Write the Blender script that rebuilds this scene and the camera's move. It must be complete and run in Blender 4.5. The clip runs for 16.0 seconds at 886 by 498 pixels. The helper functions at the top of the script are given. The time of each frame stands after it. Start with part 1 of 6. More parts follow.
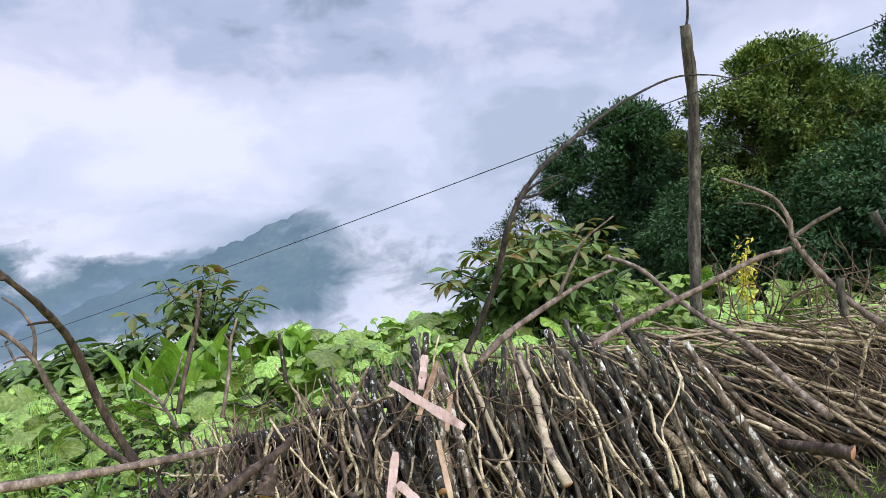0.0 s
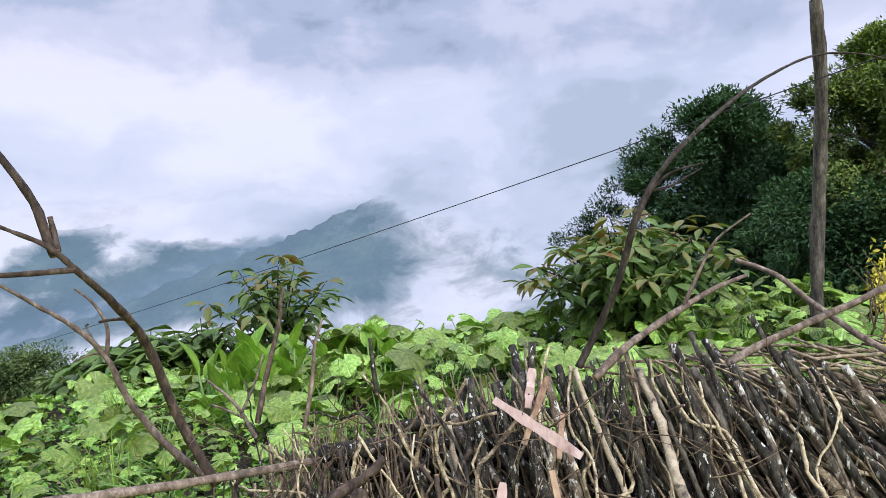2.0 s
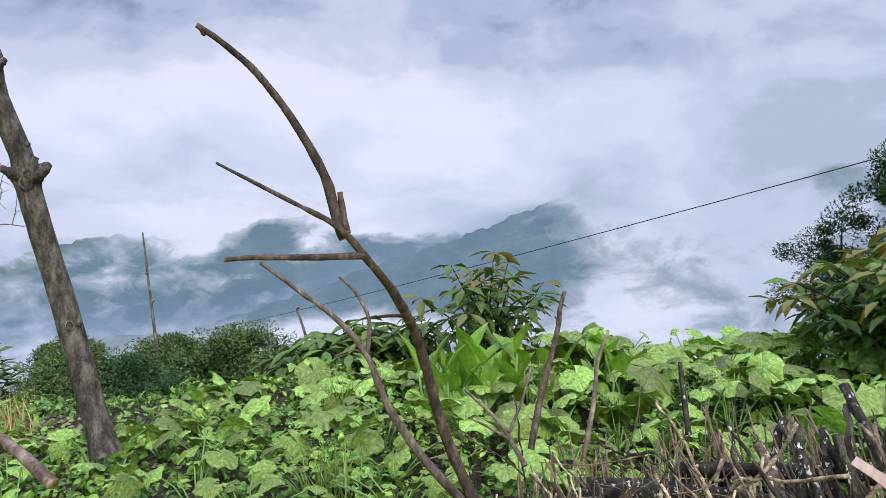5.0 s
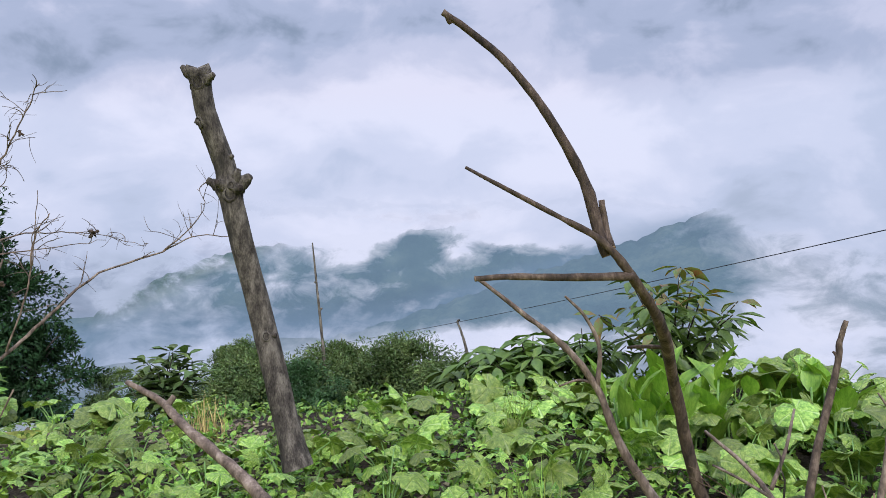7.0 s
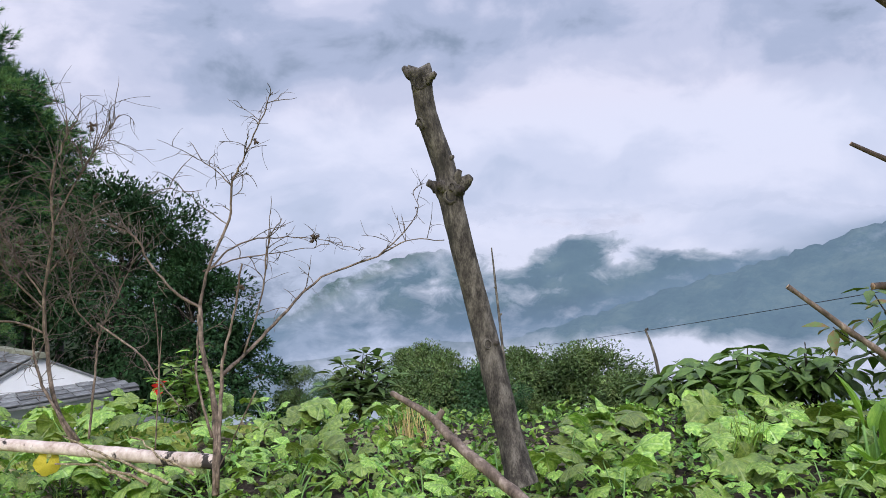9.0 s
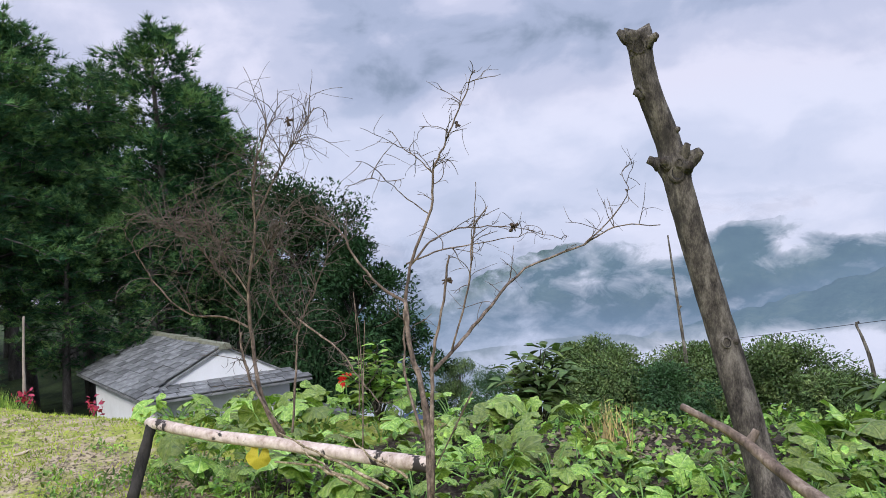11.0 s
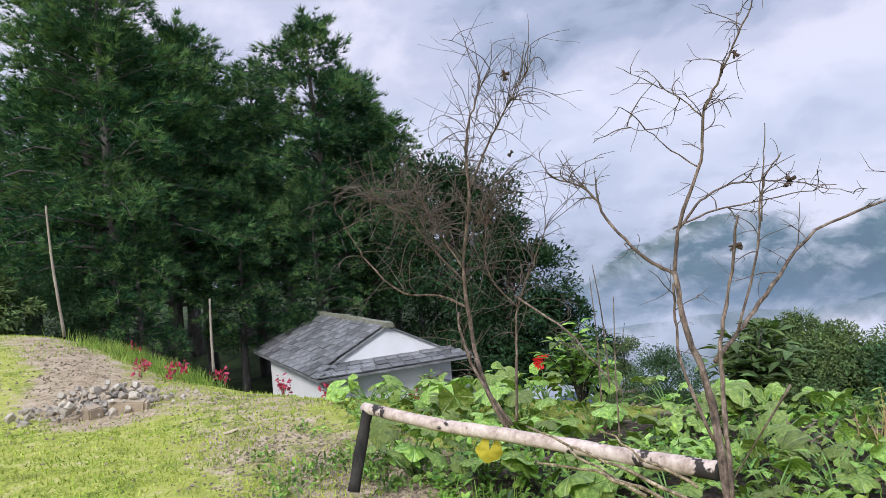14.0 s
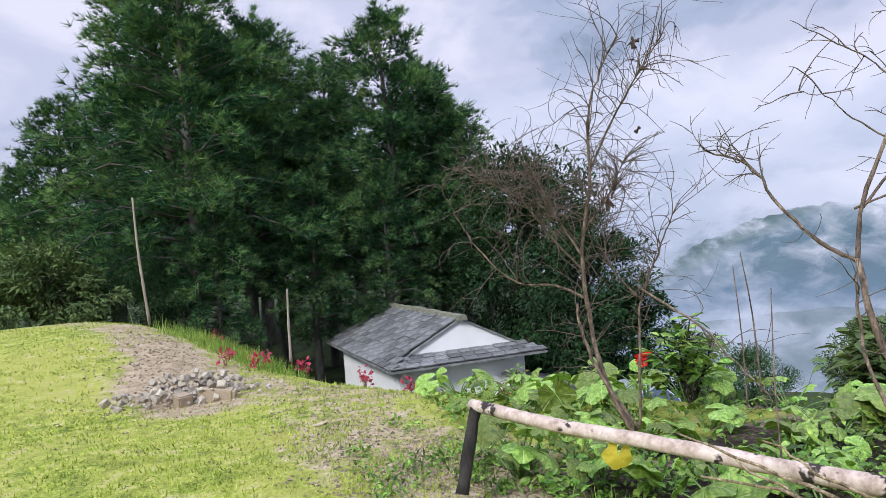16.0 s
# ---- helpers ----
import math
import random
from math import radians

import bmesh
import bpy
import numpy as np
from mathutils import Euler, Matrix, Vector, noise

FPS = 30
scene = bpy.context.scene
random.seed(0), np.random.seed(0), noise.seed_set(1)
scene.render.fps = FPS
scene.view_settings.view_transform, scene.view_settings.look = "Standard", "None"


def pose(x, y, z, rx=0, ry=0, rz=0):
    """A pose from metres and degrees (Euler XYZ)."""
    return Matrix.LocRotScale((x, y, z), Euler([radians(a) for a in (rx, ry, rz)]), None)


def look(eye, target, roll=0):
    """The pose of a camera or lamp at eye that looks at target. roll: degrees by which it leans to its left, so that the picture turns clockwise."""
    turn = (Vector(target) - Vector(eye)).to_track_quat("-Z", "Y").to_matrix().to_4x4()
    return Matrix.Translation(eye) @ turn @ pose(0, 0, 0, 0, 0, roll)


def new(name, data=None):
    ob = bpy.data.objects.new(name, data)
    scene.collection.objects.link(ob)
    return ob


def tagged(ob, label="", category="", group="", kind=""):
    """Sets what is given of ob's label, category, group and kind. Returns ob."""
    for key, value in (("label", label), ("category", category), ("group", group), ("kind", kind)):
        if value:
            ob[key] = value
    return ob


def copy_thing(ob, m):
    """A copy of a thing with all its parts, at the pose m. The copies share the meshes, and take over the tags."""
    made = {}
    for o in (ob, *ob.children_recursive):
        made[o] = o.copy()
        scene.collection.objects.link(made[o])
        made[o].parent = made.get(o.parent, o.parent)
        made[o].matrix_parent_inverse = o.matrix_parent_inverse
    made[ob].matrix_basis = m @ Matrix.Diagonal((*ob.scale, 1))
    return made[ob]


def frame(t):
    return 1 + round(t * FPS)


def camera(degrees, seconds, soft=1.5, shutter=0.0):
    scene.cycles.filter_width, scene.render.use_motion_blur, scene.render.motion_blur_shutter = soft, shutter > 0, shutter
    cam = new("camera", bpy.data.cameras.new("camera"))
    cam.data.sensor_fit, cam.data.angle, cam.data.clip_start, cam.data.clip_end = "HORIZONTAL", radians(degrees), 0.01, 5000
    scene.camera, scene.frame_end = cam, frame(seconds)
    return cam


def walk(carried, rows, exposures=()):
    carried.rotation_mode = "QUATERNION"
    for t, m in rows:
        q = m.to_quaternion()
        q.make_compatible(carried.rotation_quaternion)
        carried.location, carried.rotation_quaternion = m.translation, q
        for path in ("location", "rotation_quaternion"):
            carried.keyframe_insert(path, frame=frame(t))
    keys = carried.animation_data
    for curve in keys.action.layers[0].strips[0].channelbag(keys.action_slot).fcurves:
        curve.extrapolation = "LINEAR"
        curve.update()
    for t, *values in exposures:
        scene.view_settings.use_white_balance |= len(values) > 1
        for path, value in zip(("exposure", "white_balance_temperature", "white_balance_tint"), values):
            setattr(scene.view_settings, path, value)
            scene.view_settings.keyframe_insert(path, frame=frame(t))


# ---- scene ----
cam = camera(65.1, 16.0, 0.75)
METRES, EYE, TILT, LEAN, TURN = 3.5, 1.5, -2.0, 6.0, 0.0
ROWS = [
    (0.0, 0.0, 0.0, 0.0, 0.0, 0.0, -0.0),
    (0.5, -0.0076, 0.0288, 0.0028, 0.95, -0.12, -0.22),
    (1.0, -0.0212, 0.0588, 0.0092, 2.18, -0.28, -0.58),
    (1.5, -0.0382, 0.0871, 0.0104, 3.63, -0.45, -0.93),
    (2.0, -0.0576, 0.1136, 0.0046, 5.31, -0.67, -1.36),
    (2.5, -0.0745, 0.1306, -0.0004, 6.65, -0.81, -1.77),
    (3.0, -0.1023, 0.1562, -0.002, 8.64, -1.01, -2.35),
    (3.5, -0.1303, 0.1787, -0.0015, 10.84, -1.17, -3.03),
    (6.0, -0.2604, 0.2483, -0.0121, 25.62, -1.24, -4.6),
    (6.5, -0.2859, 0.2579, -0.0111, 28.2, -1.24, -4.67),
    (7.0, -0.3177, 0.2647, -0.012, 31.69, -1.29, -4.64),
    (7.5, -0.3491, 0.2667, -0.016, 35.12, -1.38, -4.57),
    (8.0, -0.3815, 0.2653, -0.0214, 38.59, -1.5, -4.46),
    (8.5, -0.4075, 0.2646, -0.023, 41.28, -1.68, -4.36),
    (9.0, -0.4376, 0.2598, -0.0246, 44.81, -1.84, -4.05),
    (9.5, -0.4677, 0.2538, -0.0265, 48.14, -2.11, -3.67),
    (10.0, -0.4994, 0.2508, -0.0318, 51.4, -2.45, -3.22),
    (12.5, -0.66, 0.2326, -0.0497, 63.48, -4.11, -0.7),
    (13.0, -0.6908, 0.2197, -0.0567, 65.45, -4.43, -0.24),
    (13.5, -0.7234, 0.2059, -0.0622, 67.07, -4.83, 0.14),
    (14.0, -0.7541, 0.1906, -0.0646, 68.42, -5.15, 0.43),
    (14.5, -0.7757, 0.181, -0.0635, 69.3, -5.39, 0.57),
    (15.0, -0.801, 0.1693, -0.0671, 70.52, -5.59, 0.71),
    (15.5, -0.8257, 0.1579, -0.0748, 71.91, -5.65, 0.74),
    (16.0, -0.8549, 0.1462, -0.0829, 73.79, -5.64, 0.68),
]
walk(cam, [(t, pose(0, 0, EYE, TILT, LEAN, TURN) @ pose(METRES * x, METRES * y, METRES * z, 90 + pitch, roll, yaw)) for t, x, y, z, yaw, pitch, roll in ROWS], [(0.0, 0.28, 6050, 10), (3.5, 0.25, 6050, 10), (7.0, 0.13, 6050, 10), (11.0, 0.13, 6050, 10), (16.0, 0.2, 6050, 10)])

# ---- world, sun ----
def sock(nt, kind, **ins):
    n = nt.nodes.new(kind)
    for k, v in ins.items():
        key = int(k[1:]) if k[0] == "i" and k[1:].isdigit() else k.replace("_", " ")
        if isinstance(v, bpy.types.NodeSocket):
            nt.links.new(v, n.inputs[key])
        else:
            n.inputs[key].default_value = v
    return n


def math_node(nt, op, a, b=0.0, c=0.0, clamp=False):
    n = sock(nt, "ShaderNodeMath", i0=a, i1=b, i2=c)
    n.operation, n.use_clamp = op, clamp
    return n.outputs[0]


def ramp(nt, fac, stops, smooth=False):
    n = sock(nt, "ShaderNodeValToRGB", Fac=fac)
    e = n.color_ramp.elements
    while len(e) < len(stops):
        e.new(0.5)
    for el, (p, c) in zip(e, stops):
        el.position, el.color = p, (*c, 1) if len(c) == 3 else c
    if smooth:
        n.color_ramp.interpolation = "EASE"
    return n.outputs[0]


def mix_rgb(nt, fac, a, b, mode="MIX"):
    n = nt.nodes.new("ShaderNodeMix")
    n.data_type, n.blend_type = "RGBA", mode
    for i, v in ((0, fac), (6, a), (7, b)):
        if isinstance(v, bpy.types.NodeSocket):
            nt.links.new(v, n.inputs[i])
        else:
            n.inputs[i].default_value = (*v, 1) if i > 0 and len(v) == 3 else v
    return n.outputs[2]


def noise_tex(nt, vec, scale, detail=4.0, rough=0.55, distort=0.0):
    return sock(nt, "ShaderNodeTexNoise", Vector=vec, Scale=scale, Detail=detail, Roughness=rough, Distortion=distort).outputs[0]


def mapping(nt, vec, scale=(1, 1, 1), loc=(0, 0, 0)):
    return sock(nt, "ShaderNodeMapping", Vector=vec, Scale=scale, Location=loc).outputs[0]


# broad cloud masses: azimuth, elevation, width, height (degrees), lighter or darker
SWELLS = ((56, 7, 10, 5.5, 0.10), (58, 16, 13, 3.5, -0.10), (20, 9.5, 10, 4, 0.05), (38, 18, 9, 4, -0.06), (0, 18, 10, 6, -0.04), (-25, 13, 9, 6, 0.07), (-4, 7, 9, 5, -0.02), (38, 9, 8, 5, 0.02), (50, 12.5, 8, 2.2, -0.06), (69, 4, 5, 4, 0.1), (102, 14, 14, 9, 0.08))


def swell(nt, az, el, a, e, w, h):
    """A soft bump of 1 about a direction."""
    da = math_node(nt, "MULTIPLY", math_node(nt, "SUBTRACT", az, a), 1.0 / w)
    de = math_node(nt, "MULTIPLY", math_node(nt, "SUBTRACT", el, e), 1.0 / h)
    r2 = math_node(nt, "ADD", math_node(nt, "MULTIPLY", da, da), math_node(nt, "MULTIPLY", de, de))
    return math_node(nt, "EXPONENT", math_node(nt, "MULTIPLY", r2, -1.0))


def cloud_colour(nt, way):
    """The overcast sky's colour for a unit direction: billows over broad grey layers, brighter towards the zenith."""
    z = sock(nt, "ShaderNodeSeparateXYZ", Vector=way).outputs[2]
    flat = mapping(nt, way, (1.0, 1.0, 2.3), (3.1, 0.4, 1.7))
    broad = noise_tex(nt, flat, 2.0, 4.0, 0.5, 0.25)
    billow = noise_tex(nt, mapping(nt, way, (1, 1, 1.6), (0.3, 5.2, 0.9)), 6.0, 6.0, 0.55, 0.3)
    n = math_node(nt, "ADD", math_node(nt, "MULTIPLY", broad, 0.62), math_node(nt, "MULTIPLY", billow, 0.46))
    x, y = sock(nt, "ShaderNodeSeparateXYZ", Vector=way).outputs[:2]
    az = math_node(nt, "MULTIPLY", math_node(nt, "ARCTAN2", math_node(nt, "MULTIPLY", x, -1.0), y), 57.2958)
    el = math_node(nt, "MULTIPLY", math_node(nt, "ARCSINE", z), 57.2958)
    for a, e, w, h, k in SWELLS:
        n = math_node(nt, "MULTIPLY_ADD", swell(nt, az, el, a, e, w, h), k, n)
    n = math_node(nt, "MULTIPLY_ADD", n, 1.3, -0.192)
    col = ramp(nt, n, ((0.34, (0.26, 0.31, 0.41)), (0.44, (0.43, 0.47, 0.61)), (0.53, (0.58, 0.59, 0.725)), (0.68, (0.78, 0.75, 0.86))), True)
    up = math_node(nt, "MULTIPLY_ADD", math_node(nt, "MAXIMUM", z, 0.0), SKY_UP, SKY_LOW)
    up = math_node(nt, "MAXIMUM", up, math_node(nt, "MULTIPLY_ADD", math_node(nt, "MAXIMUM", z, 0.0), SKY_ZENITH, SKY_LOW - 0.45 * SKY_ZENITH))
    low = sock(nt, "ShaderNodeCombineXYZ", X=up, Y=up, Z=up).outputs[0]
    return mix_rgb(nt, 1.0, col, low, "MULTIPLY")


SKY_LOW, SKY_UP, SKY_ZENITH = 0.95, 0.12, 4.8
world = bpy.data.worlds.new("overcast")
scene.world = world
world.use_nodes = True
wn = world.node_tree
wn.nodes.clear()
way = sock(wn, "ShaderNodeTexCoord").outputs["Generated"]
sky = wn.nodes.new("ShaderNodeTexSky")
sky.sky_type, sky.sun_disc = "NISHITA", False
sky.sun_elevation, sky.sun_rotation = radians(36), radians(138)
sky_bg = sock(wn, "ShaderNodeBackground", Color=sky.outputs[0], Strength=0.06)
cloud_bg = sock(wn, "ShaderNodeBackground", Color=cloud_colour(wn, way), Strength=1.0)
both = sock(wn, "ShaderNodeMixShader", Fac=0.94, i1=sky_bg.outputs[0], i2=cloud_bg.outputs[0])
wo = wn.nodes.new("ShaderNodeOutputWorld")
wn.links.new(both.outputs[0], wo.inputs[0])

sun = new("sun", bpy.data.lights.new("sun", "SUN"))
sun.data.energy, sun.data.angle, sun.data.color = 2.8, radians(16), (1.0, 0.96, 0.9)
sun.matrix_world = look((10, -11, 11), (0, 0, 0))


# ---- materials ----
def surface(name, stops, scale=6.0, rough=0.85, bump=0.4, fine=60.0, stretch=(1, 1, 1), vary=0.0, island=False,
            blotch=None, thin=0.0, spec=0.3, metal=0.0, dist=0.01, veins=None):
    """A worn natural surface: two scales of noise in the colour, relief, and a lighter or darker tone for each piece."""
    m = bpy.data.materials.new(name)
    m.use_nodes = True
    nt = m.node_tree
    nt.nodes.clear()
    vec = mapping(nt, sock(nt, "ShaderNodeTexCoord").outputs["Object"], stretch)
    a = noise_tex(nt, vec, scale, 5.0, 0.6)
    b = noise_tex(nt, vec, fine, 3.0, 0.6)
    f = math_node(nt, "ADD", math_node(nt, "MULTIPLY", a, 0.7), math_node(nt, "MULTIPLY", b, 0.3))
    col = ramp(nt, f, stops)
    if blotch:
        tone, size, low, high = blotch
        spots = ramp(nt, noise_tex(nt, vec, size, 4.0, 0.65), ((low, (0, 0, 0)), (high, (1, 1, 1))))
        col = mix_rgb(nt, spots, col, tone)
    if veins:
        vx, vy = sock(nt, "ShaderNodeSeparateXYZ", Vector=sock(nt, "ShaderNodeTexCoord").outputs["Object"]).outputs[:2]
        ray = math_node(nt, "COSINE", math_node(nt, "MULTIPLY", math_node(nt, "ARCTAN2", vx, vy), 5.0))
        line = math_node(nt, "MULTIPLY_ADD", ray, 14.0, -13.0, True)
        col = mix_rgb(nt, math_node(nt, "MULTIPLY", line, 0.55), col, veins)
        f = math_node(nt, "MULTIPLY_ADD", line, -0.6, f)
    if vary:
        r = sock(nt, "ShaderNodeNewGeometry").outputs["Random Per Island"] if island else sock(nt, "ShaderNodeObjectInfo").outputs["Random"]
        h = sock(nt, "ShaderNodeHueSaturation", Color=col, Hue=math_node(nt, "MULTIPLY_ADD", r, 0.03 * vary, 0.5 - 0.015 * vary),
                 Value=math_node(nt, "MULTIPLY_ADD", r, 1.1 * vary, 1 - 0.5 * vary))
        col = h.outputs[0]
    p = sock(nt, "ShaderNodeBsdfPrincipled", Base_Color=col, Roughness=rough, Metallic=metal)
    p.inputs["Specular IOR Level"].default_value = spec
    if bump:
        bm = sock(nt, "ShaderNodeBump", Height=f, Strength=bump, Distance=dist)
        nt.links.new(bm.outputs[0], p.inputs["Normal"])
    out = p.outputs[0]
    if thin:
        tr = sock(nt, "ShaderNodeBsdfTranslucent", Color=mix_rgb(nt, 1.0, col, (0.9, 1.0, 0.45), "MULTIPLY"))
        out = sock(nt, "ShaderNodeMixShader", Fac=thin, i1=out, i2=tr.outputs[0]).outputs[0]
    o = nt.nodes.new("ShaderNodeOutputMaterial")
    nt.links.new(out, o.inputs[0])
    return m


BARK = surface("grey_brown_bark", ((0.38, (0.022, 0.018, 0.015)), (0.52, (0.094, 0.081, 0.06)), (0.68, (0.24, 0.212, 0.168))), 22, 0.9, 1.0, 130, (1, 1, 0.25), 0.3)
BRANCH_DARK = surface("dark_branch_bark", ((0.36, (0.015, 0.012, 0.01)), (0.52, (0.05, 0.04, 0.033)), (0.7, (0.12, 0.1, 0.088))), 24, 0.9, 0.8, 120, (1, 1, 0.4), 0.2, spec=0.1)
BARK_BROWN = surface("brown_branch_bark", ((0.36, (0.018, 0.013, 0.01)), (0.52, (0.072, 0.05, 0.036)), (0.68, (0.19, 0.14, 0.105))), 26, 0.85, 0.9, 120, (1, 1, 0.4), 0.2)
BRANCH_TAN = surface("weathered_tan_branch", ((0.36, (0.045, 0.033, 0.025)), (0.52, (0.16, 0.118, 0.088)), (0.68, (0.36, 0.285, 0.225))), 24, 0.85, 0.9, 120, (1, 1, 0.4), 0.25)
BARK_DARK = surface("dark_spotted_bark", ((0.38, (0.007, 0.0055, 0.0045)), (0.52, (0.037, 0.032, 0.022)), (0.68, (0.13, 0.114, 0.08))), 34, 0.85, 1.0, 160, (1, 1, 0.4), 0.4,
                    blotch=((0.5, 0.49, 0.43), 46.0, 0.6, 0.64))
STICK = surface("dry_stick_bark", ((0.36, (0.03, 0.021, 0.014)), (0.5, (0.18, 0.135, 0.078)), (0.66, (0.46, 0.375, 0.245))), 30, 0.85, 0.9, 170, (1, 1, 1), 0.95,
                blotch=((0.4, 0.37, 0.31), 60.0, 0.62, 0.68))
STICK_PALE = surface("bleached_stick_bark", ((0.34, (0.13, 0.088, 0.055)), (0.5, (0.38, 0.3, 0.185)), (0.66, (0.62, 0.53, 0.38))), 26, 0.85, 0.8, 150, (1, 1, 1), 0.6,
                     blotch=((0.07, 0.05, 0.038), 22.0, 0.58, 0.66))
STICK_LOOSE = surface("dry_twig_bark", ((0.3, (0.03, 0.021, 0.014)), (0.55, (0.15, 0.105, 0.064)), (0.8, (0.4, 0.3, 0.2))), 20, 0.85, 0.4, 120, (1, 1, 1), 0.8, True)
PALE_BARK = surface("pale_lichen_bark", ((0.3, (0.2, 0.15, 0.1)), (0.55, (0.46, 0.38, 0.26)), (0.75, (0.6, 0.54, 0.42))), 24, 0.9, 0.9, 120, (1, 1, 0.8), 0.2,
                    blotch=((0.08, 0.06, 0.05), 12.0, 0.55, 0.66))
LICHEN = surface("lichen_crusted_bark", ((0.36, (0.03, 0.023, 0.017)), (0.5, (0.12, 0.09, 0.06)), (0.66, (0.27, 0.21, 0.15))), 28, 0.9, 1.0, 150, (1, 1, 0.6), 0.3,
                 blotch=((0.52, 0.5, 0.42), 30.0, 0.53, 0.6))
PINK_WOOD = surface("split_pink_wood", ((0.36, (0.28, 0.18, 0.15)), (0.5, (0.48, 0.34, 0.29)), (0.66, (0.62, 0.49, 0.43))), 8, 0.8, 0.5, 70, (1, 1, 0.12), 0.15)
TAN_WOOD = surface("split_tan_wood", ((0.36, (0.16, 0.09, 0.055)), (0.5, (0.36, 0.24, 0.15)), (0.66, (0.52, 0.4, 0.28))), 8, 0.8, 0.6, 70, (1, 1, 0.12), 0.2)
CUT_WOOD = surface("cut_wood_end", ((0.3, (0.3, 0.13, 0.07)), (0.6, (0.48, 0.26, 0.15)), (0.8, (0.55, 0.36, 0.24))), 10, 0.85, 0.4, 60)
TRUNK_GREY = surface("weathered_grey_trunk", ((0.36, (0.016, 0.013, 0.011)), (0.48, (0.062, 0.052, 0.042)), (0.64, (0.17, 0.148, 0.12))), 24, 0.92, 1.0, 150, (1, 1, 0.42),
                     blotch=((0.03, 0.026, 0.022), 11.0, 0.58, 0.68), dist=0.014)
PEELED = surface("peeled_pale_pole", ((0.36, (0.3, 0.22, 0.17)), (0.5, (0.5, 0.4, 0.34)), (0.66, (0.66, 0.57, 0.5))), 14, 0.8, 0.4, 50, (1, 1, 1),
                 blotch=((0.035, 0.028, 0.025), 5.0, 0.57, 0.6))
TWIG_DEAD = surface("dead_shrub_bark", ((0.36, (0.035, 0.027, 0.02)), (0.52, (0.15, 0.108, 0.08)), (0.68, (0.36, 0.28, 0.215))), 30, 0.85, 0.9, 140, (1, 1, 0.4))
TWIG_THIN = surface("thin_dead_twig", ((0.3, (0.05, 0.04, 0.033)), (0.55, (0.13, 0.1, 0.08)), (0.8, (0.26, 0.21, 0.17))), 20, 0.85, 0.0)
DRY_LEAF = surface("withered_leaf", ((0.3, (0.03, 0.02, 0.015)), (0.7, (0.1, 0.068, 0.048))), 20, 0.9, 0.4, 70, vary=0.4)
SQUASH = surface("squash_leaf", ((0.36, (0.075, 0.155, 0.02)), (0.5, (0.2, 0.315, 0.045)), (0.64, (0.4, 0.49, 0.115))), 5, 0.4, 0.9, 38, vary=1.0, thin=0.2, spec=0.5, veins=(0.45, 0.55, 0.23))
SQUASH_YELLOW = surface("yellow_squash_leaf", ((0.3, (0.5, 0.4, 0.03)), (0.7, (0.75, 0.62, 0.08))), 10, 0.6, 0.4, 45, thin=0.25, blotch=((0.16, 0.1, 0.03), 14.0, 0.62, 0.7))
STEM = surface("green_stem", ((0.3, (0.1, 0.2, 0.05)), (0.7, (0.22, 0.36, 0.1))), 12, 0.6, 0.2, 60)
WEED = surface("weed_leaf", ((0.36, (0.032, 0.08, 0.014)), (0.5, (0.13, 0.24, 0.034)), (0.66, (0.38, 0.49, 0.09))), 6, 0.5, 0.0, vary=1.0, island=True, thin=0.2, spec=0.35)
CANNA = surface("canna_leaf", ((0.34, (0.11, 0.23, 0.025)), (0.52, (0.24, 0.4, 0.05)), (0.7, (0.4, 0.52, 0.09))), 7, 0.42, 0.25, 60, (1, 0.3, 1), 0.4, thin=0.35, spec=0.45)
SAPLING = surface("sapling_leaf", ((0.3, (0.045, 0.095, 0.02)), (0.55, (0.12, 0.2, 0.042)), (0.75, (0.27, 0.34, 0.08))), 9, 0.45, 0.3, 60, vary=0.7, thin=0.22, spec=0.3)
RED_TIP = surface("young_red_leaf", ((0.36, (0.26, 0.09, 0.04)), (0.46, (0.2, 0.16, 0.04)), (0.58, (0.13, 0.21, 0.045))), 8, 0.45, 0.3, 60, vary=0.4, thin=0.3, spec=0.45)
BUSH = surface("bush_leaf", ((0.34, (0.026, 0.052, 0.02)), (0.52, (0.09, 0.135, 0.042)), (0.7, (0.24, 0.29, 0.1))), 3, 0.6, 0.0, vary=0.95, island=True, thin=0.18, spec=0.2)
TREE_LEAF = surface("yellow_green_tree_leaf", ((0.36, (0.026, 0.05, 0.012)), (0.52, (0.115, 0.165, 0.033)), (0.68, (0.36, 0.41, 0.095))), 2.2, 0.6, 0.0, vary=1.0, island=True, thin=0.18, spec=0.25)
TREE_DARK = surface("dark_tree_leaf", ((0.3, (0.02, 0.05, 0.02)), (0.55, (0.052, 0.105, 0.037)), (0.8, (0.14, 0.21, 0.07))), 1.2, 0.6, 0.0, vary=0.9, island=True, thin=0.18, spec=0.2)
TREE_DEEP = surface("deep_green_tree_leaf", ((0.3, (0.009, 0.024, 0.01)), (0.55, (0.026, 0.058, 0.021)), (0.8, (0.085, 0.135, 0.045))), 0.9, 0.7, 0.0, vary=0.9, island=True, thin=0.12, spec=0.1)
NEEDLE = surface("pine_needles", ((0.34, (0.013, 0.038, 0.02)), (0.5, (0.036, 0.09, 0.041)), (0.68, (0.095, 0.165, 0.06))), 0.5, 0.8, 0.0, 12, vary=0.9, island=True, thin=0.12, spec=0.05)
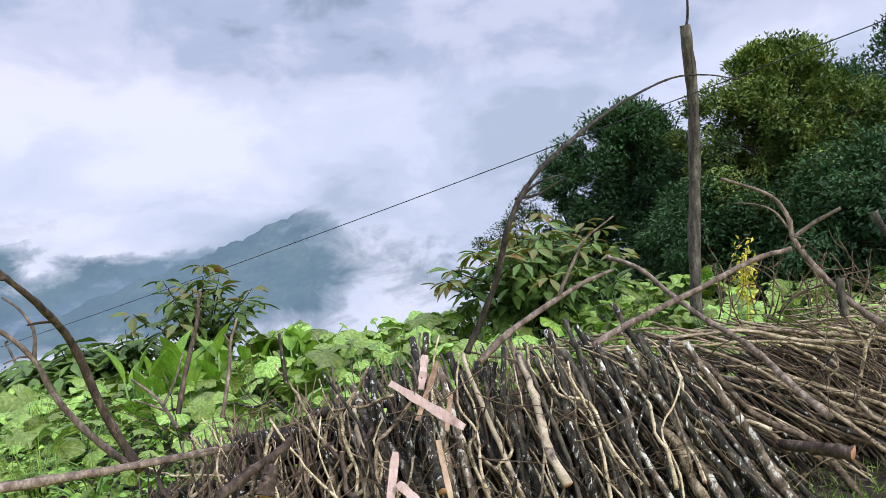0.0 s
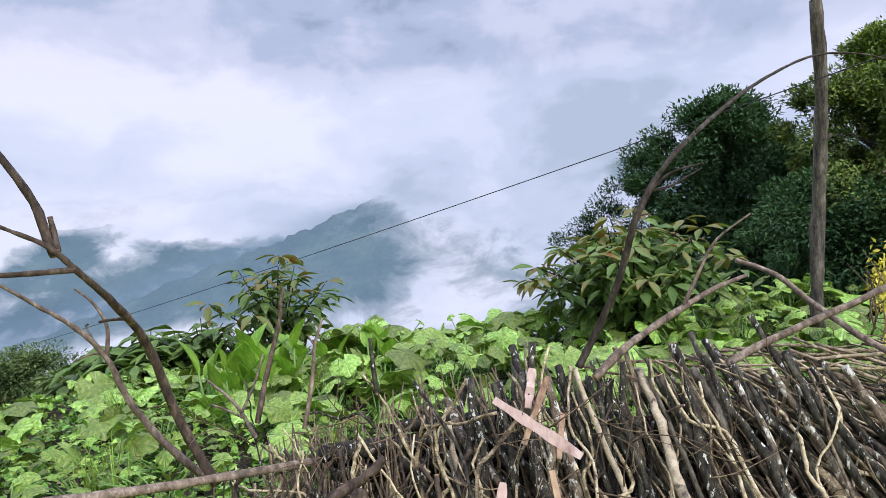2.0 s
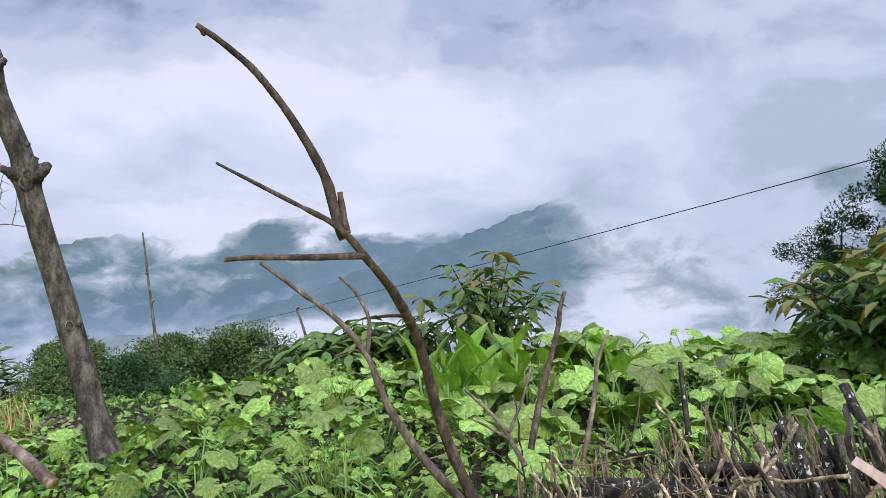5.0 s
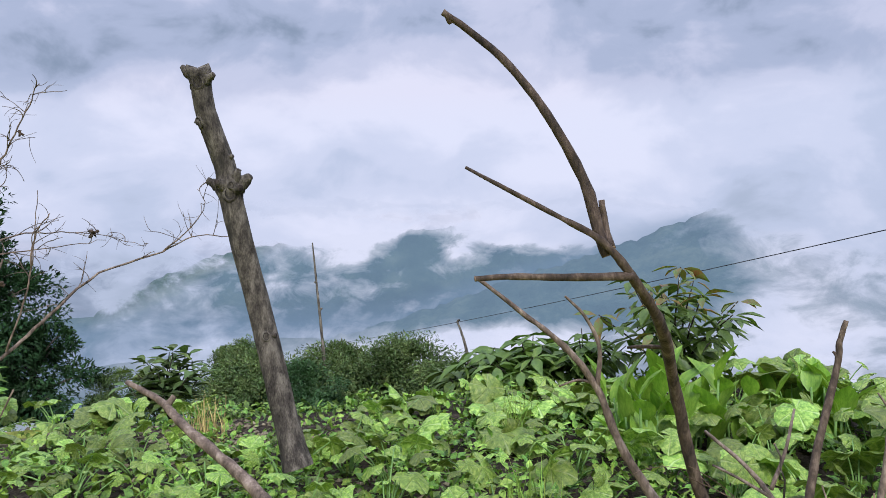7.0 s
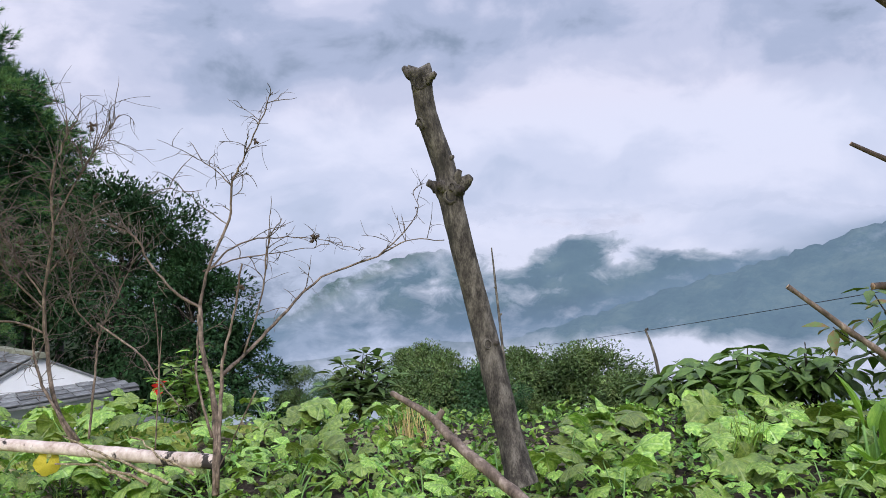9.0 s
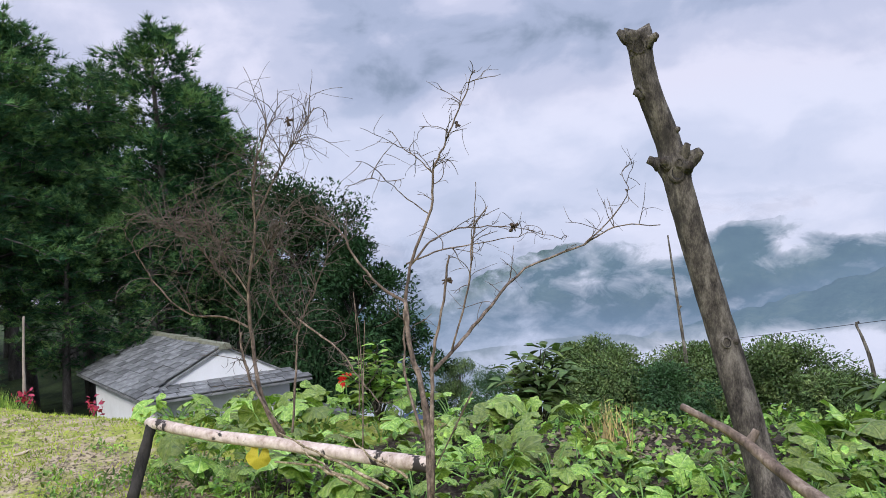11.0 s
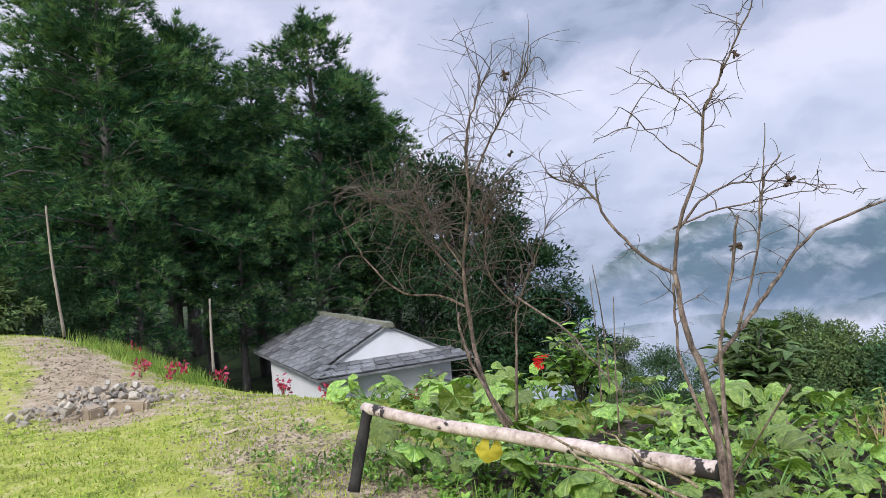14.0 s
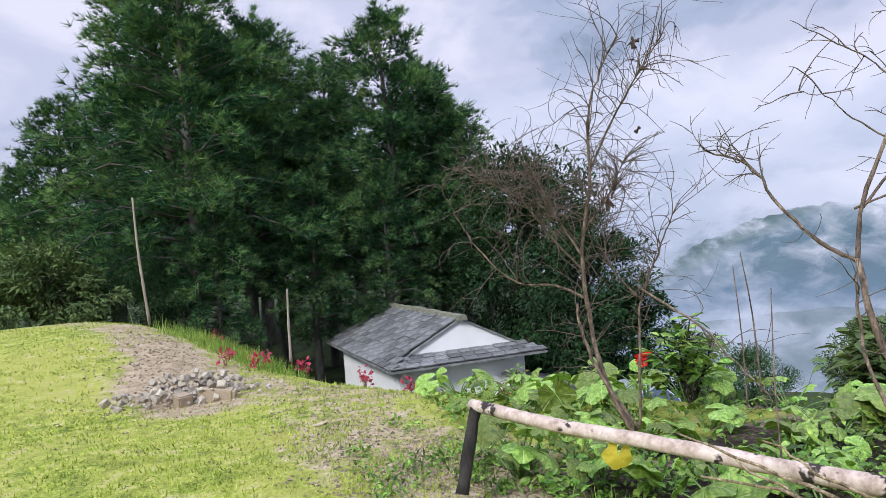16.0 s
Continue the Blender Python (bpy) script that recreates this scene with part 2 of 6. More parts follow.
NEEDLE_TIP = surface("pale_tip_pine_needles", ((0.34, (0.05, 0.115, 0.044)), (0.5, (0.115, 0.21, 0.075)), (0.68, (0.23, 0.32, 0.105))), 0.5, 0.8, 0.0, 12, vary=0.9, island=True, thin=0.18, spec=0.05)
PINE_BARK = surface("pine_bark", ((0.3, (0.03, 0.027, 0.024)), (0.55, (0.1, 0.09, 0.082)), (0.8, (0.28, 0.265, 0.25))), 5, 0.9, 0.6, 40, (1, 1, 0.3))
GRASS = surface("lawn_grass", ((0.34, (0.1, 0.16, 0.02)), (0.5, (0.3, 0.38, 0.045)), (0.66, (0.54, 0.54, 0.12))), 2.4, 0.7, 0.0, 9, vary=0.7, island=True, thin=0.2)
TALL_GRASS = surface("tall_grass", ((0.34, (0.06, 0.12, 0.02)), (0.5, (0.2, 0.3, 0.05)), (0.66, (0.42, 0.46, 0.12))), 3, 0.6, 0.0, vary=0.9, island=True, thin=0.2)
STRAW = surface("dry_straw", ((0.3, (0.3, 0.22, 0.08)), (0.7, (0.5, 0.4, 0.17))), 5, 0.8, 0.0, vary=0.6, island=True)
STONE = surface("broken_limestone", ((0.3, (0.22, 0.19, 0.15)), (0.55, (0.42, 0.37, 0.3)), (0.8, (0.6, 0.55, 0.47))), 9, 0.9, 0.6, 60, vary=0.5)
STONE_TAN = surface("tan_block_stone", ((0.3, (0.26, 0.2, 0.13)), (0.7, (0.45, 0.37, 0.26))), 7, 0.9, 0.5, 60, vary=0.3)
PEBBLE = surface("slate_gravel", ((0.3, (0.1, 0.082, 0.058)), (0.55, (0.23, 0.185, 0.125)), (0.8, (0.38, 0.32, 0.23))), 9, 0.9, 0.3, vary=0.8, island=True)
SLATE = surface("roof_slate", ((0.3, (0.06, 0.061, 0.06)), (0.55, (0.15, 0.152, 0.15)), (0.8, (0.33, 0.33, 0.32))), 3.5, 0.75, 0.6, 24, vary=0.75)
MOSSY = surface("mossy_ridge_mortar", ((0.3, (0.1, 0.1, 0.07)), (0.6, (0.22, 0.22, 0.16)), (0.8, (0.3, 0.32, 0.2))), 5, 0.9, 0.6, 40)
PLASTER = surface("white_limewash", ((0.3, (0.72, 0.71, 0.7)), (0.6, (0.82, 0.81, 0.81)), (0.8, (0.86, 0.86, 0.86))), 1.2, 0.9, 0.15, 30, blotch=((0.6, 0.58, 0.55), 2.0, 0.66, 0.85))
RED_LEAF = surface("crimson_leaf", ((0.3, (0.24, 0.02, 0.05)), (0.6, (0.45, 0.05, 0.1)), (0.8, (0.55, 0.14, 0.12))), 8, 0.55, 0.2, vary=0.4, island=True, thin=0.2)
FLOWER_RED = surface("scarlet_petal", ((0.3, (0.55, 0.012, 0.012)), (0.7, (0.75, 0.035, 0.03))), 14, 0.5, 0.2, thin=0.2)
FLOWER_YELLOW = surface("yellow_flower", ((0.3, (0.6, 0.5, 0.05)), (0.7, (0.75, 0.68, 0.12))), 14, 0.6, 0.2, thin=0.2, vary=0.4, island=True)
POLE = surface("bamboo_pole", ((0.3, (0.2, 0.16, 0.12)), (0.7, (0.42, 0.36, 0.28))), 8, 0.8, 0.3, 60, (1, 1, 0.2))
DARK_POST = surface("charred_post", ((0.35, (0.008, 0.007, 0.006)), (0.65, (0.05, 0.044, 0.038))), 12, 0.9, 0.6, 80, (1, 1, 0.2))
WIRE = surface("black_cable", ((0.3, (0.02, 0.02, 0.022)), (0.7, (0.04, 0.04, 0.045))), 10, 0.6, 0.0)
CAR_PAINT = surface("pale_car_paint", ((0.3, (0.3, 0.33, 0.36)), (0.7, (0.38, 0.41, 0.44))), 2, 0.3, 0.0, spec=0.6)
CAR_GLASS = surface("dark_car_glass", ((0.3, (0.02, 0.03, 0.05)), (0.7, (0.04, 0.06, 0.1))), 2, 0.08, 0.0, spec=0.8)
RUBBER = surface("tyre_rubber", ((0.3, (0.02, 0.02, 0.02)), (0.7, (0.04, 0.04, 0.04))), 10, 0.9, 0.2)
# forest green with the blue tint of distance haze mixed into its colour
FOREST_FAR = surface("haze_tinted_wooded_slope", ((0.35, (0.02, 0.045, 0.045)), (0.5, (0.045, 0.08, 0.07)), (0.68, (0.11, 0.145, 0.11))), 0.006, 0.95, 0.8, 0.05, dist=12.0)


def ground_material():
    m = bpy.data.materials.new("earth_and_turf")
    m.use_nodes = True
    nt = m.node_tree
    nt.nodes.clear()
    vec = sock(nt, "ShaderNodeTexCoord").outputs["Object"]
    fine, mid, broad = noise_tex(nt, vec, 30, 5, 0.65), noise_tex(nt, vec, 5, 5, 0.6), noise_tex(nt, vec, 0.7, 4, 0.6)
    turf = ramp(nt, math_node(nt, "ADD", math_node(nt, "MULTIPLY", fine, 0.45), math_node(nt, "MULTIPLY", mid, 0.55)),
                ((0.37, (0.07, 0.1, 0.02)), (0.5, (0.28, 0.33, 0.055)), (0.62, (0.5, 0.49, 0.12))))
    turf = mix_rgb(nt, ramp(nt, broad, ((0.4, (0, 0, 0)), (0.62, (0.8, 0.8, 0.8)))), turf, (0.36, 0.36, 0.085))
    soil = ramp(nt, math_node(nt, "ADD", math_node(nt, "MULTIPLY", fine, 0.6), math_node(nt, "MULTIPLY", mid, 0.4)),
                ((0.37, (0.012, 0.01, 0.008)), (0.5, (0.04, 0.03, 0.022)), (0.66, (0.13, 0.105, 0.08))))
    dirt = ramp(nt, math_node(nt, "ADD", math_node(nt, "MULTIPLY", fine, 0.5), math_node(nt, "MULTIPLY", mid, 0.5)),
                ((0.35, (0.16, 0.12, 0.075)), (0.5, (0.36, 0.28, 0.18)), (0.66, (0.52, 0.43, 0.31))))
    wood = ramp(nt, broad, ((0.35, (0.02, 0.03, 0.014)), (0.65, (0.06, 0.085, 0.03))))

    def mask(name, soft):
        a = sock(nt, "ShaderNodeAttribute")
        a.attribute_name = name
        v = math_node(nt, "ADD", a.outputs["Fac"], math_node(nt, "MULTIPLY_ADD", mid, soft, -0.5 * soft))
        return math_node(nt, "MULTIPLY_ADD", v, 3.0, -1.0, True)

    col = mix_rgb(nt, mask("soil", 1.2), turf, soil)
    col = mix_rgb(nt, mask("dirt", 1.6), col, dirt)
    col = mix_rgb(nt, mask("wild", 0.5), col, wood)
    p = sock(nt, "ShaderNodeBsdfPrincipled", Base_Color=col, Roughness=0.95)
    p.inputs["Specular IOR Level"].default_value = 0.15
    bm = sock(nt, "ShaderNodeBump", Height=math_node(nt, "ADD", fine, mid), Strength=0.8, Distance=0.03)
    nt.links.new(bm.outputs[0], p.inputs["Normal"])
    o = nt.nodes.new("ShaderNodeOutputMaterial")
    nt.links.new(p.outputs[0], o.inputs[0])
    return m


GROUND = ground_material()


def mist_glow_material(name, terms, base, lo, hi, size, rise, crest, ragged=1.5):
    """A glowing sheet painted with mist and distance haze: shines as the cloud behind it does, thick where its billows
    gather. terms: rows of azimuth, elevation (degrees), width, height, weight of its swells; crest: azimuth, elevation
    and fall per degree of the ridge above which the thin haze ends."""
    m = bpy.data.materials.new(name)
    m.use_nodes = True
    nt = m.node_tree
    nt.nodes.clear()
    way = sock(nt, "ShaderNodeVectorMath", i0=sock(nt, "ShaderNodeTexCoord").outputs["Object"])
    way.operation = "NORMALIZE"
    way = way.outputs[0]
    x, y, z = sock(nt, "ShaderNodeSeparateXYZ", Vector=way).outputs[:3]
    az = math_node(nt, "MULTIPLY", math_node(nt, "ARCTAN2", math_node(nt, "MULTIPLY", x, -1.0), y), 57.2958)
    el = math_node(nt, "MULTIPLY", math_node(nt, "ARCSINE", z), 57.2958)
    warp = noise_tex(nt, mapping(nt, way, (1, 1, 1.7)), size, 6, 0.6, 0.4)
    total = math_node(nt, "MULTIPLY_ADD", warp, ragged, base - 0.5 * ragged)
    for a, e, w, h, k in terms:
        total = math_node(nt, "MULTIPLY_ADD", swell(nt, az, el, a, e, w, h), k, total)
    top = math_node(nt, "MULTIPLY", math_node(nt, "MAXIMUM", math_node(nt, "SUBTRACT", el, hi), 0.0), rise)
    bot = math_node(nt, "MULTIPLY", math_node(nt, "MAXIMUM", math_node(nt, "SUBTRACT", lo, el), 0.0), 0.12)
    total = math_node(nt, "ADD", total, math_node(nt, "ADD", top, bot))
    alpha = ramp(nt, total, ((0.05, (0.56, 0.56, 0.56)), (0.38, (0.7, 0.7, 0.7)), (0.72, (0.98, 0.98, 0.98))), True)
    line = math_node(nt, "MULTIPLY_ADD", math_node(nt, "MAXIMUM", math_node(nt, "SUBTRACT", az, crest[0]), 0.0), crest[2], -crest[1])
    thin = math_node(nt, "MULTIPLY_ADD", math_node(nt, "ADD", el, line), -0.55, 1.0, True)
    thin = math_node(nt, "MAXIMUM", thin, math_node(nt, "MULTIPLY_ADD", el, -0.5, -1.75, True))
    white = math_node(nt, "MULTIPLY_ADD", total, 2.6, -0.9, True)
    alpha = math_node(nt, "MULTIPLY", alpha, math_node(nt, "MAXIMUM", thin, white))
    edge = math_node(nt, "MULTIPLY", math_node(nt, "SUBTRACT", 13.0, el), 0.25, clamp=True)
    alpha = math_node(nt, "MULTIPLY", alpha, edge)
    # blue-grey aerial haze put into the emission, whitening where the mist is thick
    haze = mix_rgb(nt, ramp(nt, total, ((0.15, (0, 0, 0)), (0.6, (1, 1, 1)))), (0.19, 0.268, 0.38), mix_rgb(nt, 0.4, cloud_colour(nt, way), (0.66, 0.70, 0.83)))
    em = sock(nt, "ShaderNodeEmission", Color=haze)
    mx = sock(nt, "ShaderNodeMixShader", Fac=alpha, i1=nt.nodes.new("ShaderNodeBsdfTransparent").outputs[0], i2=em.outputs[0])
    o = nt.nodes.new("ShaderNodeOutputMaterial")
    nt.links.new(mx.outputs[0], o.inputs[0])
    return m


# ---- mesh helpers ----
rng = np.random.default_rng(7)


def unit(v):
    v = np.asarray(v, float)
    return v / np.maximum(np.linalg.norm(v, axis=-1, keepdims=True), 1e-9)


class Geo:
    """Gathers corners and faces, with a material slot for each face."""

    def __init__(self):
        self.v, self.f, self.m, self.n = [], [], [], 0

    def add(self, v, f, slot=0):
        v = np.asarray(v, float)
        self.v.append(v)
        self.f += [tuple(i + self.n for i in face) for face in (f.tolist() if isinstance(f, np.ndarray) else f)]
        self.m += [slot] * len(f)
        self.n += len(v)

    def mesh(self, name, mats, smooth=True):
        me = bpy.data.meshes.new(name)
        me.from_pydata(np.concatenate(self.v).tolist(), [], self.f)
        for m in (mats if isinstance(mats, (list, tuple)) else [mats]):
            me.materials.append(m)
        me.polygons.foreach_set("material_index", self.m)
        me.polygons.foreach_set("use_smooth", [smooth] * len(self.f))
        me.update()
        return me


def thing(name, label, category, at=(0, 0, 0), group="", kind=""):
    ob = new(name)
    ob.empty_display_size = 0.1
    ob.location = at
    return tagged(ob, label, category, group, kind)


def part(name, geo, mats, parent, label="", smooth=True, kind=""):
    me = geo if isinstance(geo, bpy.types.Mesh) else geo.mesh(name, mats, smooth)
    ob = new(name, me)
    ob.parent = parent
    return tagged(ob, label, kind=kind)


def single(name, geo, mats, label, category, group="", kind="", smooth=True):
    return tagged(new(name, geo.mesh(name, mats, smooth)), label, category, group, kind)


def glide(pts, n):
    """A smooth curve through the points (Catmull-Rom), n steps to each span."""
    p = np.asarray(pts, float)
    p = np.vstack([2 * p[0] - p[1], p, 2 * p[-1] - p[-2]])
    out = []
    for i in range(1, len(p) - 2):
        for t in np.arange(n) / n:
            a, b, c, d = p[i - 1:i + 3]
            out.append(0.5 * (2 * b + (c - a) * t + (2 * a - 5 * b + 4 * c - d) * t * t + (3 * b - a - 3 * c + d) * t ** 3))
    return np.array(out + [p[-2]])


def tube(geo, pts, r0, r1, sides=7, slot=0, steps=3, rough=0.08, cap=None, wob=0.0, power=1.0):
    """A knotty tapering rod along a curve."""
    p = glide(pts, steps) if steps > 1 else np.asarray(pts, float)
    n = len(p)
    if wob:
        p = p + rng.normal(0, wob, p.shape) * np.linspace(0.2, 1, n)[:, None]
    t = unit(np.gradient(p, axis=0))
    ref = np.array([0.3, 0.9, 0.2]) if abs(t[0, 1]) < 0.8 else np.array([0.9, 0.1, 0.3])
    a = unit(np.cross(t, ref))
    b = np.cross(t, a)
    ang = np.arange(sides) * 2 * np.pi / sides
    rad = (r0 + (r1 - r0) * np.linspace(0, 1, n) ** power)[:, None] * (1 + rng.normal(0, rough, (n, sides)) + rng.normal(0, 0.4 * rough, (n, 1)))
    ring = p[:, None] + rad[..., None] * (np.cos(ang)[None, :, None] * a[:, None] + np.sin(ang)[None, :, None] * b[:, None])
    v = np.concatenate([ring.reshape(-1, 3), p[:1], p[-1:]])
    f = [(i * sides + k, i * sides + (k + 1) % sides, (i + 1) * sides + (k + 1) % sides, (i + 1) * sides + k) for i in range(n - 1) for k in range(sides)]
    geo.add(v, f, slot)
    geo.n -= len(v)
    e = slot if cap is None else cap
    ends = [((k + 1) % sides, k, n * sides) for k in range(sides)] + [((n - 1) * sides + k, (n - 1) * sides + (k + 1) % sides, n * sides + 1) for k in range(sides)]
    geo.f += [tuple(i + geo.n for i in face) for face in ends]
    geo.m += [e] * len(ends)
    geo.n += len(v)
    return p


LEAF2 = (np.array([(0, 0, 0), (0.5, 0.42, 0.07), (0, 1, -0.08), (-0.5, 0.42, 0.07)]), np.array([(0, 1, 2), (0, 2, 3)]))
LEAF6 = (np.array([(0, 0, 0), (0.36, 0.22, 0.05), (0.5, 0.5, 0.06), (0.24, 0.82, -0.04), (0, 1.05, -0.16), (-0.24, 0.82, -0.04), (-0.5, 0.5, 0.06),
                   (-0.36, 0.22, 0.05), (0, 0.5, -0.02)]),
         np.array([(0, 1, 8), (1, 2, 8), (2, 3, 8), (3, 4, 8), (4, 5, 8), (5, 6, 8), (6, 7, 8), (7, 0, 8)]))
BLADE = (np.array([(0.5, 0, 0), (0, 1, 0), (-0.5, 0, 0)]), np.array([(0, 1, 2)]))


def leaves(geo, at, axis, up, length, width, shape=LEAF2, slot=0):
    """Lays leaves of one shape at many places: axis is each leaf's way, up its upper side."""
    tv, tf = shape
    at = np.asarray(at, float)
    axis = unit(axis)
    side = unit(np.cross(axis, up))
    nor = np.cross(side, axis)
    L, W = (np.broadcast_to(np.asarray(q, float), (len(at),))[:, None, None] for q in (length, width))
    v = at[:, None] + axis[:, None] * tv[None, :, 1:2] * L + side[:, None] * tv[None, :, 0:1] * W + nor[:, None] * tv[None, :, 2:3] * L
    f = (tf[None] + np.arange(len(at))[:, None, None] * len(tv)).reshape(-1, 3)
    geo.add(v.reshape(-1, 3), f, slot)


def rand_dirs(n, up=0.0):
    d = rng.normal(0, 1, (n, 3))
    d[:, 2] += up
    return unit(d)


# ---- the lie of the land ----
EDGE = np.array([(40, 12), (14, 9.8), (4, 9.3), (-2, 8.4), (-4.6, 6.6), (-6.0, 5.0), (-8.3, 3.8), (-10.2, 2.4), (-12.2, 1.1), (-17.2, -1.4), (-24, -5.5), (-90, -40)], float)


def step(a, b, x):
    t = np.clip((x - a) / (b - a), 0, 1)
    return t * t * (3 - 2 * t)


def beyond(x, y):
    """How far out past the terrace's brink a place lies, negative on the terrace."""
    best, sign = np.full(np.shape(x), 1e9), np.zeros(np.shape(x))
    for (ax, ay), (bx, by) in zip(EDGE[:-1], EDGE[1:]):
        dx, dy = bx - ax, by - ay
        t = np.clip(((x - ax) * dx + (y - ay) * dy) / (dx * dx + dy * dy), 0, 1)
        d = np.hypot(x - ax - t * dx, y - ay - t * dy)
        s = np.sign(dy * (x - ax) - dx * (y - ay))
        near = d < best - 1e-6
        best, sign = np.where(near, d, best), np.where(near, s, sign)
    return best * sign


def ripple(x, y, k, seed):
    return (np.sin(x * k + seed) * np.cos(y * k * 1.13 + 2 * seed) + 0.5 * np.sin((x + y) * k * 2.1 + 3 * seed)) / 1.5


def ground_z(x, y):
    x, y = np.asarray(x, float), np.asarray(y, float)
    d = beyond(x, y)
    out = np.maximum(d, 0)
    az = np.degrees(np.arctan2(-(x + 3.0), y - 0.5))
    wood = step(56, 66, az) * step(150, 120, az)
    home = 0.04 - 0.1 * step(-8.0, -12.0, x) + 0.08 * step(2.4, 3.6, y) * step(-7.0, -5.5, x)
    home = home + 0.55 * step(5.5, 1.0, np.hypot((x + 17.0) * 0.8, y + 3.2)) + 0.028 * ripple(x, y, 1.3, 1.0) + 0.012 * ripple(x, y, 4.1, 2.0)
    slope = -0.25 * np.minimum(out, 12) - 0.5 * np.clip(out - 12, 0, 420)
    shelf = -4.6 * step(-0.8, 9, d) + 1.4 * step(11, 26, out) - 0.5 * np.clip(out - 70, 0, 420)
    rough = 0.15 * ripple(x, y, 0.5, 4.0) * step(1, 6, out) + 5 * ripple(x, y, 0.02, 1.0) * step(60, 200, out)
    return home + wood * shelf + (1 - wood) * slope + rough


def gz(x, y):
    return float(ground_z(np.array([x]), np.array([y]))[0])


def build_ground():
    k, a, n = 7.0, 2.4, 160
    u = np.linspace(-1, 1, 2 * n + 1)
    line = a * np.sinh(k * u)
    x, y = np.meshgrid(line - 5.5, line + 2.0, indexing="ij")
    z = ground_z(x, y)
    m = len(line)
    idx = np.arange(m * m).reshape(m, m)
    f = np.stack([idx[:-1, :-1], idx[1:, :-1], idx[1:, 1:], idx[:-1, 1:]], -1).reshape(-1, 4)
    g = Geo()
    g.add(np.stack([x, y, z], -1).reshape(-1, 3), f)
    me = g.mesh("ground", GROUND)
    d = beyond(x, y)
    bed = step(2.2, 3.2, y - 0.2 * step(-3, 1, x)) * step(-7.4, -6.2, x)
    bed = np.maximum(bed, step(1.7, 2.3, y) * step(-7.6, -6.9, x) * step(-4.0, -4.6, x))
    t = np.clip((-(x + 11.0) * 5.8 - (y + 0.2) * 1.25) / 35.2, 0, 1)
    strip = 0.95 * step(0.95, 0.2, np.hypot(x + 11.0 + 5.8 * t, y + 0.2 + 1.25 * t) + 0.25 * ripple(x, y, 2.3, 1.5))
    strip = np.maximum(strip, 0.24 * step(-6.0, -7.0, x))
    strip = np.maximum(strip, 0.75 * step(1.5, 0.3, np.hypot((x + 7.4) * 0.75, (y - 1.75) * 1.3)))
    strip = np.maximum(strip, 0.6 * step(1.3, 0.2, np.hypot((x + 8.8) * 0.5, y - 1.25)))
    strip = np.maximum(strip, 0.6 * step(1.5, 0.2, np.abs(d + 0.6)) * step(-9, -10, x))
    for name, vals in (("soil", bed), ("dirt", strip), ("wild", step(0.4, 3.0, d))):
        at = me.attributes.new(name, "FLOAT", "POINT")
        at.data.foreach_set("value", np.clip(vals, 0, 1).ravel())
    return tagged(new("ground", me), "grassy terrace with dug beds above a wooded slope", "ground", kind="structure")


build_ground()


# ---- mountains and mist ----
def mountain(name, label, azs, els, near, far, low):
    """A wooded range: its skyline follows the elevations at those azimuths."""
    a = np.linspace(azs[0], azs[-1], 220)
    e = np.interp(a, azs, els)
    e = np.convolve(np.pad(e, 5, mode="edge"), np.ones(11) / 11, mode="valid")
    e = e + 0.10 * np.sin(a * 1.9) + 0.07 * np.sin(a * 5.3 + 1) + rng.normal(0, 0.05, len(a))
    s = np.linspace(0, 1, 40)
    g = Geo()
    A, S = np.meshgrid(np.radians(a), s, indexing="ij")
    r = near + (far - near) * S
    crest = far * np.tan(np.radians(e))[:, None]
    z = low + (crest - low) * S ** 1.15 + 28 * S * (1 - S) * ripple(A * 40, S * 5, 1.0, 2.0) + rng.normal(0, 3, A.shape) * (S < 0.99)
    v = np.stack([-np.sin(A) * r, np.cos(A) * r, z], -1)
    v = np.concatenate([v, v[:, -1:] * [1.15, 1.15, 0] + [0, 0, -300]], 1)
    m = v.shape[1]
    idx = np.arange(len(a) * m).reshape(len(a), m)
    f = np.stack([idx[:-1, :-1], idx[:-1, 1:], idx[1:, 1:], idx[1:, :-1]], -1).reshape(-1, 4)
    g.add(v.reshape(-1, 3), f)
    return single(name, g, FOREST_FAR, label, "mountain", kind="structure")


mountain("backdrop_range_near", "wooded blue-green mountain ridge fading into cloud", (-40, -20, -10, -2, 6, 10, 12, 15, 17, 20, 21.5, 25.5, 31.5, 37, 44, 60),
         (6, 5.2, 4.2, 3.6, 3.6, 2.9, 2.3, 0.9, 0.5, -0.8, -1.1, -2.2, -4.2, -5.8, -7.5, -10), 1100, 2100, -420)
mountain("backdrop_range_far", "far wooded mountain under broken cloud", (10, 24, 27, 30.5, 34, 37, 41, 45, 50.5, 55, 58.5, 64, 80), (2.0, 1.5, 1.2, 2.1, 1.7, 1.8, 1.5, 1.1, 0, -1.9, -4.0, -6, -7), 2600, 3600, -450)


def mist_bank(name, label, mat, r, a0, a1, e0, e1):
    a = np.radians(np.linspace(a0, a1, 60))
    e = np.radians(np.linspace(e0, e1, 14))
    A, E = np.meshgrid(a, e, indexing="ij")
    v = np.stack([-np.sin(A) * r, np.cos(A) * r, np.tan(E) * r], -1)
    idx = np.arange(v.shape[0] * v.shape[1]).reshape(v.shape[:2])
    f = np.stack([idx[:-1, :-1], idx[:-1, 1:], idx[1:, 1:], idx[1:, :-1]], -1).reshape(-1, 4)
    g = Geo()
    g.add(v.reshape(-1, 3), f)
    return single(name, g, mat, label, "mist", kind="structure")


